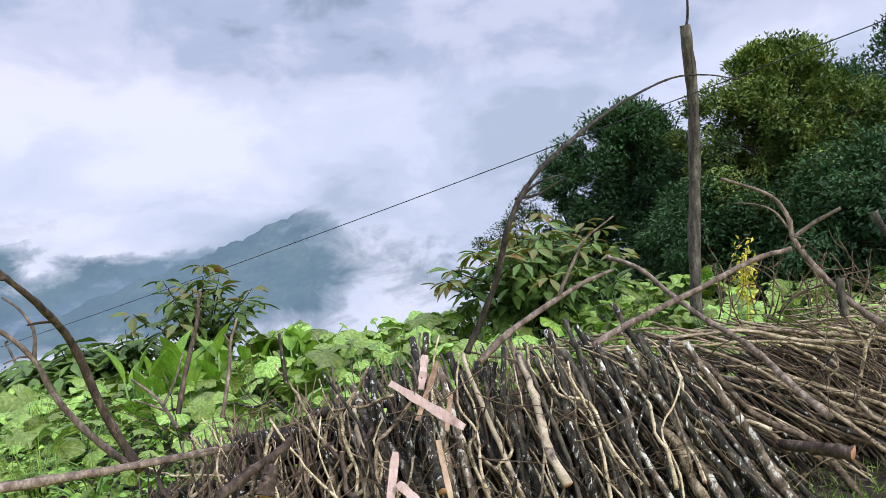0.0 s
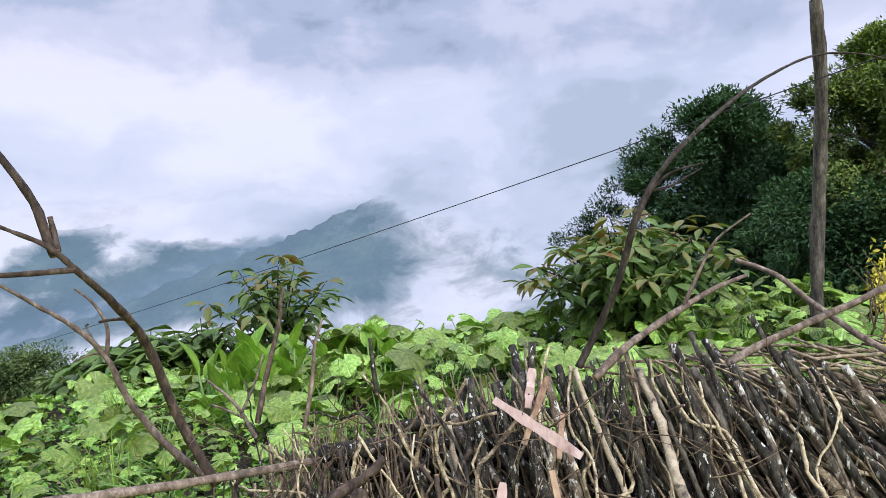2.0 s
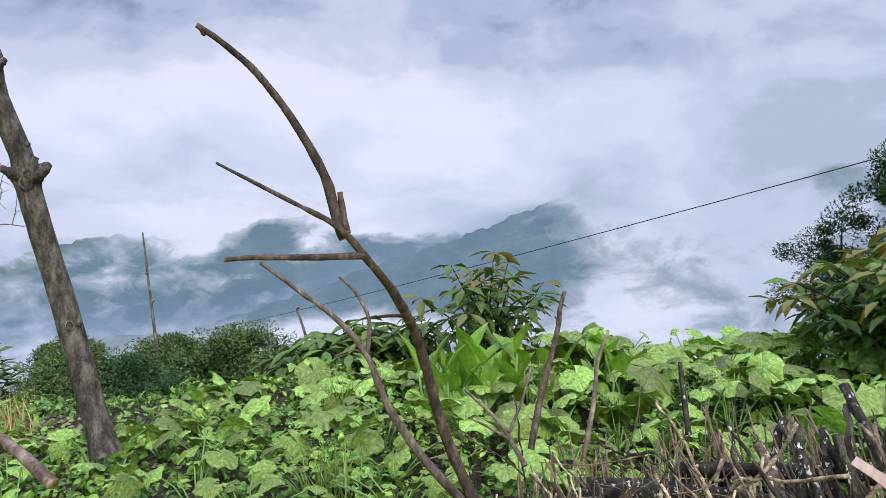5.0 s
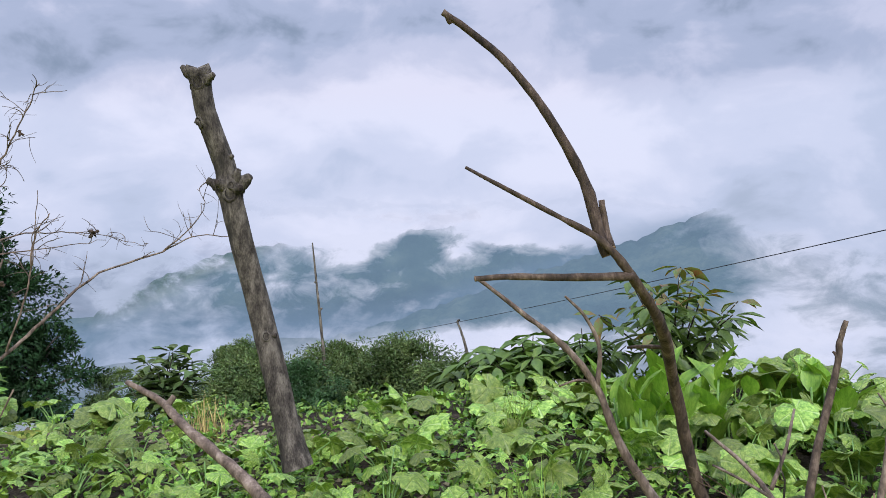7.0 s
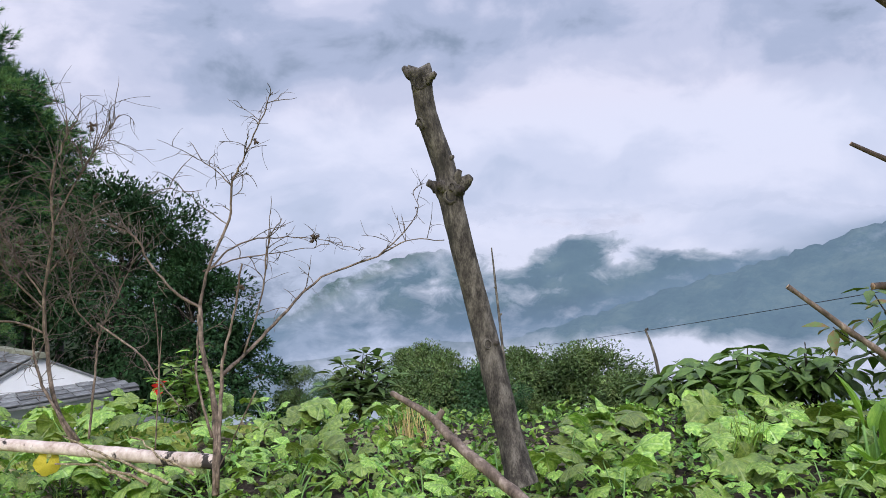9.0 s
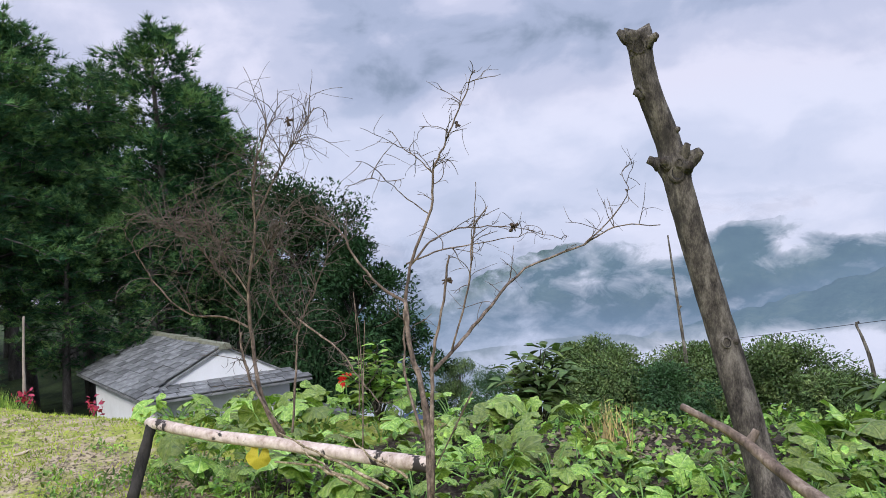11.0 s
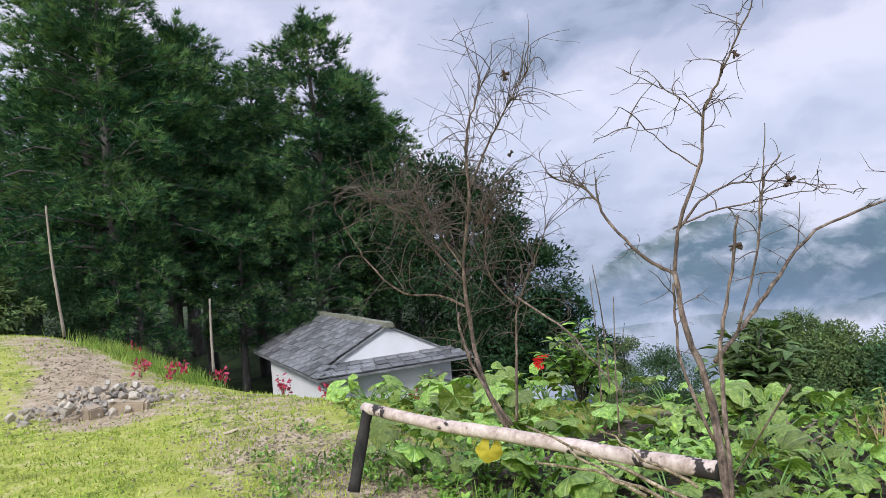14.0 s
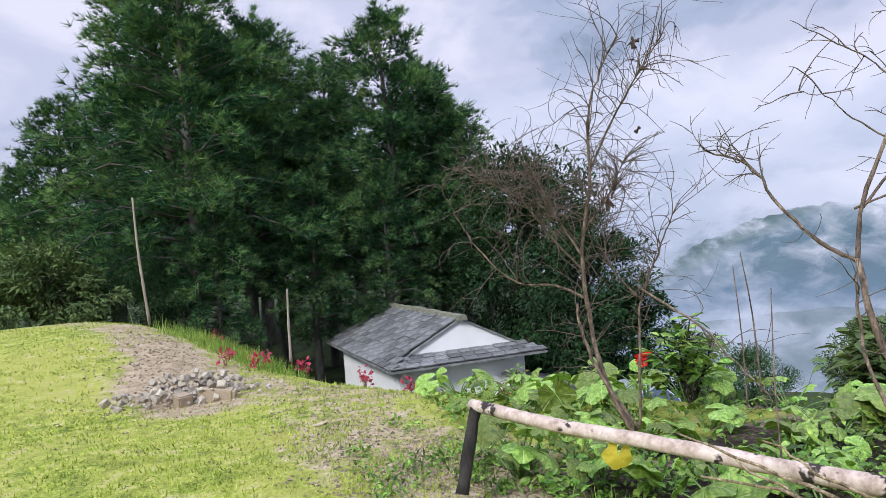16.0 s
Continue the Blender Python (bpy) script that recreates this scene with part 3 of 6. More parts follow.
# emissive sheets paint haze and mist in front of the ranges
mist_bank("backdrop_mist_far", "glowing sheet of painted haze and broken white cloud before the far mountain",
          mist_glow_material("far_mist_haze_glow", ((39.5, -0.3, 2.6, 1.1, 0.55), (16, 1.6, 7, 1.5, 0.9), (26.5, 1.5, 3.2, 0.9, 0.9), (43, 1.3, 6, 1.0, 0.7), (37.5, 1.7, 1.8, 0.9, 0.6), (30.5, 0.0, 1.6, 1.2, 0.5), (33.5, 0.6, 1.6, 0.8, -0.5), (44, -2.5, 4, 0.8, 0.25), (50, -7.5, 14, 2.6, 0.5), (57, -3, 3, 1.2, 0.4), (59, 2.4, 6, 3.2, 0.6), (21, 1.2, 5, 1.3, 0.7), (53, 0.5, 7, 2.2, 0.45), (40, 1.9, 14, 0.9, 0.28), (55, -2.5, 6, 3.5, 0.28)), 0.07, -6.5, 1.2, 20.0, 0.3, (42, 1.6, 0.42)),
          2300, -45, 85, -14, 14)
mist_bank("backdrop_mist_near", "glowing sheet of painted haze and white mist rising out of the valley",
          mist_glow_material("valley_mist_haze_glow", ((-4, -3, 13, 8, 0.7), (-4, 1.8, 6, 2.0, 0.7), (6, -4.5, 3.0, 3, 0.3), (27, -7.4, 9, 1.6, 0.9), (10, -7.5, 7, 1.8, 0.5), (3, 3.0, 8, 2.6, 0.9), (-9, 3.0, 3, 1.2, -0.45), (17, -2.4, 9, 1.9, -0.25), (50, -7.0, 10, 2, 0.4), (59, 2.6, 6, 3.2, 0.55), (40, -8.5, 16, 1.8, 0.4)), -0.04, -7.5, 2.0, 12.0, 0.3, (8, 3.0, 0.3), 1.3),
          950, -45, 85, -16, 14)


# ---- trees and forest ----
def broad_tree(name, label, category, base, top, spread, leaf_mat, n_clumps, per, leaf, trunk_r=0.12, low=0.25, group="", lean=(0, 0), flat=1.0):
    """A leafy tree or bush: limbs run to clumps of leaves spread unevenly through its crown."""
    at = np.array([base[0], base[1], gz(base[0], base[1])])
    height = top - at[2] - (0.12 * spread if category == "tree" else 0.0)
    t = thing(name, label, category, at, group)
    k = rng.random(n_clumps) ** 0.55
    th = rng.random(n_clumps) * 2 * np.pi
    h = low + (1 - low) * rng.random(n_clumps)
    prof = np.sqrt(np.clip(1 - ((h - low - 0.36 * (1 - low)) / (0.66 * (1 - low))) ** 2, 0.05, 1))
    lump = 1 + 0.22 * np.sin(3 * th + h * 7) + 0.14 * np.sin(5 * th - 9 * h)
    c = np.stack([np.cos(th) * k * spread * prof * lump + lean[0] * h, np.sin(th) * k * spread * prof * lump + lean[1] * h, h * height], 1)
    wood = Geo()
    tube(wood, [(0, 0, -0.2), (lean[0] * 0.2 + 0.03, lean[1] * 0.2, height * 0.3), (lean[0] * 0.55, lean[1] * 0.55, height * 0.62), (lean[0] * 0.8, lean[1] * 0.8, height * 0.85)], trunk_r, trunk_r * 0.25, 7, 0, 3, 0.1)
    for i in rng.permutation(n_clumps)[:26]:
        z0 = height * (0.12 + 0.6 * c[i, 2] / height)
        s = np.array([lean[0] * z0 / height, lean[1] * z0 / height, z0])
        tube(wood, [s, s * 0.4 + c[i] * 0.6 + [0, 0, 0.05 * height], c[i]], trunk_r * 0.32, trunk_r * 0.06, 5, 0, 3, 0.05)
    part("trunk", wood, BARK_DARK, t, "dark branching trunk")
    size = spread * (0.2 if category == "tree" else 0.26) * (0.5 + 0.8 * rng.random(n_clumps))
    idx = np.repeat(np.arange(n_clumps), per)
    off = rng.normal(0, 1, (len(idx), 3))
    off *= np.minimum(1, 1.75 / np.linalg.norm(off, axis=1, keepdims=True))
    off *= size[idx][:, None] * [0.62, 0.62, 0.5 * flat]
    p = c[idx] + off
    out = unit(off + 0.5 * (p - [lean[0] * 0.5, lean[1] * 0.5, height * 0.45]))
    ax = unit(out + rng.normal(0, 0.6, out.shape) + [0, 0, -0.35])
    up = unit(out * 0.8 + rng.normal(0, 0.28, out.shape) + [0, 0, 0.75])
    L = leaf * (0.7 + 0.6 * rng.random(len(p)))
    g = Geo()
    leaves(g, p, ax, up, L, L * 0.42)
    part("crown", g, leaf_mat, t, "dense uneven crown of leaves", False)
    return t


def pine_proto(name, label, height, spread, bare, limbs, sprays, seed, group):
    """A tall pine: whorled limbs in drooping shelves of long needles, bare stem below."""
    r = np.random.default_rng(seed)
    t = thing(name, label, "tree", (0, 0, 0), group)
    wood, g = Geo(), Geo()
    sway = r.normal(0, 0.25, 2)
    stem = lambda q: np.array([sway[0] * q * q + 0.1 * np.sin(q * 5), sway[1] * q * q, q * height])
    tube(wood, [stem(q) - [0, 0, 0.5 * (q == 0)] for q in (0, 0.2, 0.4, 0.6, 0.8, 1.0)], 0.021 * height, 0.02, 8, 0, 3, 0.05)
    pts, axs, young = [], [], []
    whorls = limbs // 5
    for i in range(limbs):
        w = i // 5
        q = bare + (0.985 - bare) * (w + r.normal(0, 0.42)) / whorls
        q = min(max(q, bare * 0.8), 0.985)
        th = i * 1.257 + w * 0.7 + r.normal(0, 0.25)
        rise = min(max((q - bare) / (1 - bare), 0), 1)
        ln = spread * (0.15 + 1.0 * (1 - rise) ** 0.9) * (0.4 + 0.8 * r.random()) * (0.6 + 0.4 * min(1, rise * 5))
        s = stem(q)
        d = np.array([np.cos(th), np.sin(th), 0.0])
        tip = s + d * ln + [0, 0, ln * (0.5 * rise ** 1.5 - 0.1 + r.normal(0, 0.06))]
        mid = s + d * ln * 0.55 + [0, 0, ln * (0.2 * rise + 0.07)]
        c = glide([s, mid, tip], 6)
        tube(wood, [s, mid, tip], 0.05 * (1.15 - rise), 0.012, 4, 0, 2, 0.03)
        m = int(sprays * (0.55 + 0.75 * min(1.0, ln / (0.6 * spread))))
        k = 0.3 + 0.7 * r.random(m) ** 0.75
        j = np.clip((k * (len(c) - 1)).astype(int), 0, len(c) - 1)
        side = np.cross(d, [0, 0, 1.0])
        wide = r.normal(0, 0.2, (m, 1)) * ln * (1.15 - k)[:, None] + r.normal(0, 0.08, (m, 1))
        p = c[j] + d * r.normal(0, 0.1, (m, 1)) + side * wide + r.normal(0, 1, (m, 3)) * [0.09, 0.09, 0.15] - np.array([0, 0, 0.16]) * np.abs(wide)
        pts.append(p)
        axs.append(unit(d * 0.9 + side * np.sign(wide) * (0.5 + 0.3 * r.random((m, 1))) + [0, 0, 0.25 + 0.45 * rise] + r.normal(0, 0.22, (m, 3))))
        # about half the outer sprays take the lighter needle colour
        young.append((k > 0.72) & (r.random(m) < 0.55))
    for h in (0.99, 0.97, 0.94, 0.9):
        pts.append(stem(h) + r.normal(0, 0.05, (7, 3)) + [0, 0, 0.15])
        axs.append(unit(np.tile([0, 0, 1.0], (7, 1)) + r.normal(0, 0.35, (7, 3))))
        young.append(np.ones(7, bool))
    p, ax, young = np.concatenate(pts), np.concatenate(axs), np.concatenate(young)
    for ring in range(15):
        a = unit(ax + r.normal(0, 0.5, ax.shape) * [1, 1, 0.8])
        ln, up = 0.14 + 0.22 * r.random(len(p)), unit(r.normal(0, 1, ax.shape))
        for slot, on in ((0, ~young), (1, young)):
            leaves(g, p[on], a[on], up[on], ln[on], 0.022, BLADE, slot)
    part("trunk", wood, PINE_BARK, t, "straight dark bark-plated stem")
    part("crown", g, [NEEDLE, NEEDLE_TIP], t, "layered dark green needles", False)
    return t


pines = [pine_proto("pine_tree", "tall dark green pine with layered drooping boughs", 13.0, 4.1, 0.28, 100, 50, 3, "pines behind the house"),
         pine_proto("pine_tree", "tall dark green pine with a feathery pointed top", 12.0, 3.4, 0.33, 85, 46, 11, "pines behind the house"),
         pine_proto("pine_tree", "tall slender pine, bare in its lower half", 13.0, 2.7, 0.42, 60, 38, 23, "pines behind the house")]
PINES = ((-34.8, -2.0, 14.8, 0), (-30.9, -1.5, 12.9, 0), (-32.9, 0.5, 11.8, 0), (-38.8, 2.2, 10.4, 1), (-38.6, 4.6, 11.4, 1),
         (-34.0, 7.3, 12.2, 0), (-35.9, 9.3, 10.6, 1), (-33.6, 9.1, 8.6, 0), (-32.4, 9.9, 6.2, 1), (-39.0, -7.7, 9.6, 1),
         (-41.5, -10.1, 7.0, 1), (-44.4, -6.3, 10.8, 1), (-42.7, -3.6, 14.4, 2), (-46.9, -0.9, 15.2, 2), (-47.8, 1.7, 14.9, 2),
         (-48.6, 4.6, 13.2, 2), (-46.3, 7.2, 13.2, 2), (-47.7, 10.4, 11.9, 2), (-45.0, 12.7, 9.3, 2), (-40.5, 13.7, 6.5, 2),
         (-47.1, -12.4, 6.5, 2), (-43.5, 17.0, 6.1, 2), (-28.9, -0.5, 4.1, 1), (-30.8, 3.0, 4.8, 1), (-30.4, 5.9, 4.9, 1))
used = [False] * 3
for i, (px, py, top, kind_no) in enumerate(PINES):
    src = pines[kind_no]
    z = gz(px, py)
    s = (top - z) / (13.0, 12.0, 13.0)[kind_no]
    m = pose(px, py, z, 0, 0, (i * 77) % 360)
    ob = src if not used[kind_no] else copy_thing(src, m)
    used[kind_no] = True
    ob.matrix_basis = m
    ob.scale = (s * (1 + 0.12 * math.sin(i * 3.1)), s * (1 - 0.1 * math.sin(i * 2.3)), s)

# a farther rank of pines closes the wood
for i in range(17):
    a, d = radians(64 + 48 * i / 16 + 1.2 * math.sin(i * 5)), 52 + 5 * math.sin(i * 2.7)
    px, py = -3 - math.sin(a) * d, 0.5 + math.cos(a) * d
    z = gz(px, py)
    s = (8.5 + 1.5 * math.sin(i * 1.9) - z - 4 * step(96, 112, 64 + 3 * i) - 5.5 * step(79, 72, 64 + 3 * i)) / 12.0
    ob = copy_thing(pines[1], pose(px, py, z, 0, 0, i * 50))
    ob.scale = (s * 1.3, s * 1.3, s)


for label, q, top, spr, mat, n, per, leaf, tr, grp in (
        ("large dark round-crowned broadleaf tree beside the pines", (-27.85, 10.64), 4.93, 3.6, TREE_DEEP, 130, 190, 0.2, 0.2, "dark trees"),
        ("dark broadleaf tree sloping down to the valley", (-25.09, 11.85), 2.36, 2.6, TREE_DEEP, 100, 160, 0.18, 0.16, "dark trees"),
        ("low dark broadleaf tree at the wood's edge", (-23.43, 12.58), -0.34, 1.9, TREE_DEEP, 70, 150, 0.17, 0.12, "dark trees"),
        ("pale leafed young tree at the edge of the wood", (-27.23, -5.56), 2.55, 2.3, BUSH, 70, 150, 0.2, 0.1, "dark trees"),
        ("dense tall tree with yellow-green leaves", (4.65, 9.40), 3.52, 1.2, TREE_LEAF, 240, 400, 0.068, 0.14, "trees over the woodpile"),
        ("dark laurel-like tree with small glossy leaves", (3.30, 12.02), 3.25, 1.35, TREE_DARK, 260, 360, 0.082, 0.1, "trees over the woodpile"),
        ("dark tree half hidden behind its neighbour", (6.45, 10.69), 3.27, 1.3, TREE_DARK, 110, 360, 0.065, 0.14, "trees over the woodpile")):
    broad_tree("broadleaf_tree", label, "tree", q, top, spr, mat, n, per, leaf, tr, 0.03, grp)
for label, q, top, spr, mat, n in (
        ("dark bush closing the gap between two trees", (4.0, 10.9), 2.1, 1.2, TREE_DARK, 110), ("low dark bush under the laurel tree", (2.46, 13.76), 2.5, 1.05, TREE_DARK, 80), ("low bush at the foot of the laurel tree", (1.56, 13.88), 1.7, 0.85, TREE_DARK, 60),
        ("dark bush filling the gap below the tree", (3.38, 8.85), 1.63, 0.9, TREE_DARK, 70), ("dark bush beside the tall tree", (4.60, 8.25), 1.47, 1.2, TREE_DARK, 80),
        ("bush at the far end of the woodpile", (4.90, 7.48), 1.88, 1.2, TREE_DARK, 80), ("tall bush behind the dark tree", (7.39, 10.67), 3.89, 1.3, TREE_DARK, 110),
        ("rounded dark green bush below the brink", (-8.89, 10.08), -0.1, 0.95, BUSH, 100), ("rounded glossy bush below the brink", (-7.72, 10.33), 0.0, 0.85, BUSH, 90),
        ("pale-tipped bush below the brink", (-9.11, 8.55), -0.02, 0.85, BUSH, 80), ("small dark bush below the brink", (-8.94, 7.91), -0.25, 0.7, BUSH, 70),
        ("low bush lower on the slope", (-8.35, 8.49), -0.12, 0.6, TREE_DARK, 50), ("bush on the slope beside the drooping shrubs", (-6.69, 9.74), -0.2, 0.6, BUSH, 60),
        ("dark bush under the pines at the wood's edge", (-28.9, -2.9), 1.5, 1.7, TREE_DEEP, 130), ("bush on the far brink", (-22.10, 14.37), -2.16, 1.2, BUSH, 60), ("broad bush on the far brink", (-13.08, 11.28), -0.55, 0.9, BUSH, 70),
        ("low bush between the wood and the brink", (-19.75, 14.15), -2.27, 1.2, TREE_DARK, 60), ("pale bush on the far brink", (-11.16, 10.04), -0.14, 0.7, BUSH, 60)):
    broad_tree("bush", label, "bush", q, top, spr, mat, n, 290, 0.042 + 0.022 * spr, 0.05, 0.02, "bushes on the slope")


# ---- house ----
def house():
    h = thing("house", "small white limewashed house with a slate roof below the terrace", "house")
    h.matrix_basis = pose(-22.987, 6.56, -0.756, 0, 0, math.degrees(1.677))
    w, o, drop, length, back, wg, hg = 2.513, 0.68, 1.215, 6.8, 0.78, 1.93, 0.97
    g = Geo()
    a, b, lo = 2.06, 0.0, -3.9
    ring = lambda y: [(-a, y, lo), (a, y, lo), (a, y, -hg - 0.08), (0, y, -0.06), (-a, y, -hg - 0.08)]
    g.add(ring(b) + ring(length), [(0, 1, 2, 3, 4), (9, 8, 7, 6, 5), (0, 5, 6, 1), (1, 6, 7, 2), (2, 7, 8, 3), (3, 8, 9, 4), (4, 9, 5, 0)])
    part("wall", g, PLASTER, h, "white limewashed walls and gable", False)
    roof = Geo()
    t = 0.06
    for s in (-1, 1):
        top = [(0, -0.06, 0), (0, length, 0), (s * w, length + back, -drop), (s * w, -o, -drop), (s * wg, -0.06, -hg)]
        v = [(x, y, z) for x, y, z in top] + [(x, y, z - t) for x, y, z in top]
        roof.add(v, [(0, 1, 2, 3, 4), (9, 8, 7, 6, 5)] + [(i, i + 5, (i + 1) % 5 + 5, (i + 1) % 5) for i in range(5)])
    top = [(-wg, 0, -hg), (wg, 0, -hg), (w, -o, -drop), (-w, -o, -drop)]
    roof.add(top + [(x, y, z - t) for x, y, z in top], [(0, 1, 2, 3), (7, 6, 5, 4)] + [(i, i + 4, (i + 1) % 4 + 4, (i + 1) % 4) for i in range(4)])
    r = part("roof", roof, SLATE, h, "grey slate roof", False)
    for i in range(12):
        y0, y1, j = -0.16 + (length + 0.3) * i / 12, -0.16 + (length + 0.3) * (i + 0.985) / 12, 0.012 * rng.normal()
        v = [(sx * (0.17 if sz < 0.05 else 0.12), y, sz + j) for y in (y0, y1) for sx, sz in ((-1, -0.06), (1, -0.06), (1, 0.1), (-1, 0.1))]
        ridge = Geo()
        ridge.add(v, [(0, 1, 2, 3), (7, 6, 5, 4), (0, 4, 5, 1), (1, 5, 6, 2), (2, 6, 7, 3), (3, 7, 4, 0)])
        part("ridge_tile", ridge, MOSSY, h, "mossy ridge tile", False)
    tile = Geo()
    bx = [(-0.5, 0, 0), (0.5, 0, 0), (0.48, 1, 0), (-0.5, 1, 0), (-0.5, 0, 1), (0.5, 0, 1), (0.48, 1, 1), (-0.5, 1, 1)]
    tile.add(bx, [(3, 2, 1, 0), (4, 5, 6, 7), (0, 1, 5, 4), (1, 2, 6, 5), (2, 3, 7, 6), (3, 0, 4, 7)])
    tile_mesh = tile.mesh("slate", SLATE, False)

    def lay(p0, along, upslope, width, height):
        x, y = Vector(along).normalized(), Vector(upslope).normalized()
        z = x.cross(y).normalized()
        m = Matrix((x * width, y * height, z * 0.034)).transposed().to_4x4()
        m.translation = Vector(p0) + z * (0.03 + 0.022 * random.random())
        ob = new("slate", tile_mesh)
        ob.parent = r
        ob.matrix_basis = m

    rows = 10
    slope = Vector((w, 0, drop))
    for i in range(rows):
        f = i / rows
        x = -w * (1 - f)
        y0 = -o * max(0.0, (abs(x) - wg) / (w - wg))
        y1 = length + back * (1 - f)
        n = 13
        wd = (y1 - y0) / n
        for j in range(n):
            lay((x, y1 - (j + 0.5) * wd, -drop * (1 - f)), (0, -1, 0), slope + Vector((0, 0, -0.14)), wd * (0.9 + 0.06 * random.random()), slope.length / rows * 1.18)
    for i in range(3):
        f = i / 3
        half = w + (wg - w) * f
        n = 11
        wd = 2 * half / n
        for j in range(n):
            lay((-half + (j + 0.5) * wd, -o * (1 - f), -drop + (drop - hg) * f), (1, 0, 0), (0, o, drop - hg - 0.05), wd * 0.95, math.hypot(o, drop - hg) / 3 * 1.15)
    return h


house()


def lean_to():
    h = thing("lean_to_shed", "low slate-roofed lean-to beside the white house", "shed")
    h.matrix_basis = pose(*(-22.075, 9.105, -2.783), 0, 0, math.degrees(1.677))
    g = Geo()
    v = [(-1.2, -0.6, 0.22), (1.1, -0.6, -0.3), (1.1, 2.2, -0.3), (-1.2, 2.2, 0.22)]
    g.add(v + [(x, y, z - 0.06) for x, y, z in v], [(0, 1, 2, 3), (7, 6, 5, 4)] + [(i, i + 4, (i + 1) % 4 + 4, (i + 1) % 4) for i in range(4)])
    part("roof", g, SLATE, h, "grey slate lean-to roof", False)
    k = Geo()
    v = [(-1.1, -0.4, -2.2), (0.9, -0.4, -2.2), (0.9, 2.1, -2.2), (-1.1, 2.1, -2.2)]
    t = [(-1.1, -0.4, 0.13), (0.9, -0.4, -0.32), (0.9, 2.1, -0.32), (-1.1, 2.1, 0.13)]
    k.add(v + t, [(3, 2, 1, 0), (4, 5, 6, 7)] + [(i, (i + 1) % 4, (i + 1) % 4 + 4, i + 4) for i in range(4)])
    part("wall", k, PLASTER, h, "white limewashed wall", False)


lean_to()


def car():
    c = thing("parked_car", "pale parked car half hidden behind the garden leaves", "car")
    x, y = (-21.63, 11.02)
    c.matrix_basis = pose(x, y, -2.83 - 1.68, 0, 0, 205)
    prof = ((-2.05, 0.35), (-2.1, 0.75), (-1.55, 0.9), (-0.95, 1.36), (0.4, 1.42), (1.25, 0.98), (2.0, 0.86), (2.1, 0.4))
    g = Geo()
    k = len(prof)
    for s in (1,):
        v = [(a, sy * 0.85 * (0.82 if b > 1.2 else 1.0), b) for sy in (-1, 1) for a, b in prof]
        g.add(v, [tuple(range(k - 1, -1, -1)), tuple(range(k, 2 * k))] + [(i, (i + 1) % k, (i + 1) % k + k, i + k) for i in range(k)])
    part("body", g, CAR_PAINT, c, "pale painted body", False)
    for name, (a0, z0), (a1, z1) in (("windscreen", (0.48, 1.38), (1.18, 1.02)), ("rear_window", (-0.98, 1.33), (-1.46, 0.96))):
        g = Geo()
        n = 0.012 if a1 > 0 else -0.012
        v = [(a0 + n, -0.62, z0 + 0.012), (a0 + n, 0.62, z0 + 0.012), (a1 + n, 0.74, z1 + 0.012), (a1 + n, -0.74, z1 + 0.012)]
        g.add(v + [(q[0] - n, q[1], q[2] - 0.02) for q in v], [(0, 1, 2, 3), (7, 6, 5, 4)] + [(i, i + 4, (i + 1) % 4 + 4, (i + 1) % 4) for i in range(4)])
        part(name, g, CAR_GLASS, c, "dark tinted glass", False)
    for sx in (-1.3, 1.3):
        for sy in (-0.8, 0.8):
            g = Geo()
            tube(g, [(sx, sy - 0.1, 0.32), (sx, sy + 0.1, 0.32)], 0.32, 0.32, 16, 0, 1, 0)
            part("wheel", g, RUBBER, c, "black tyre")


car()


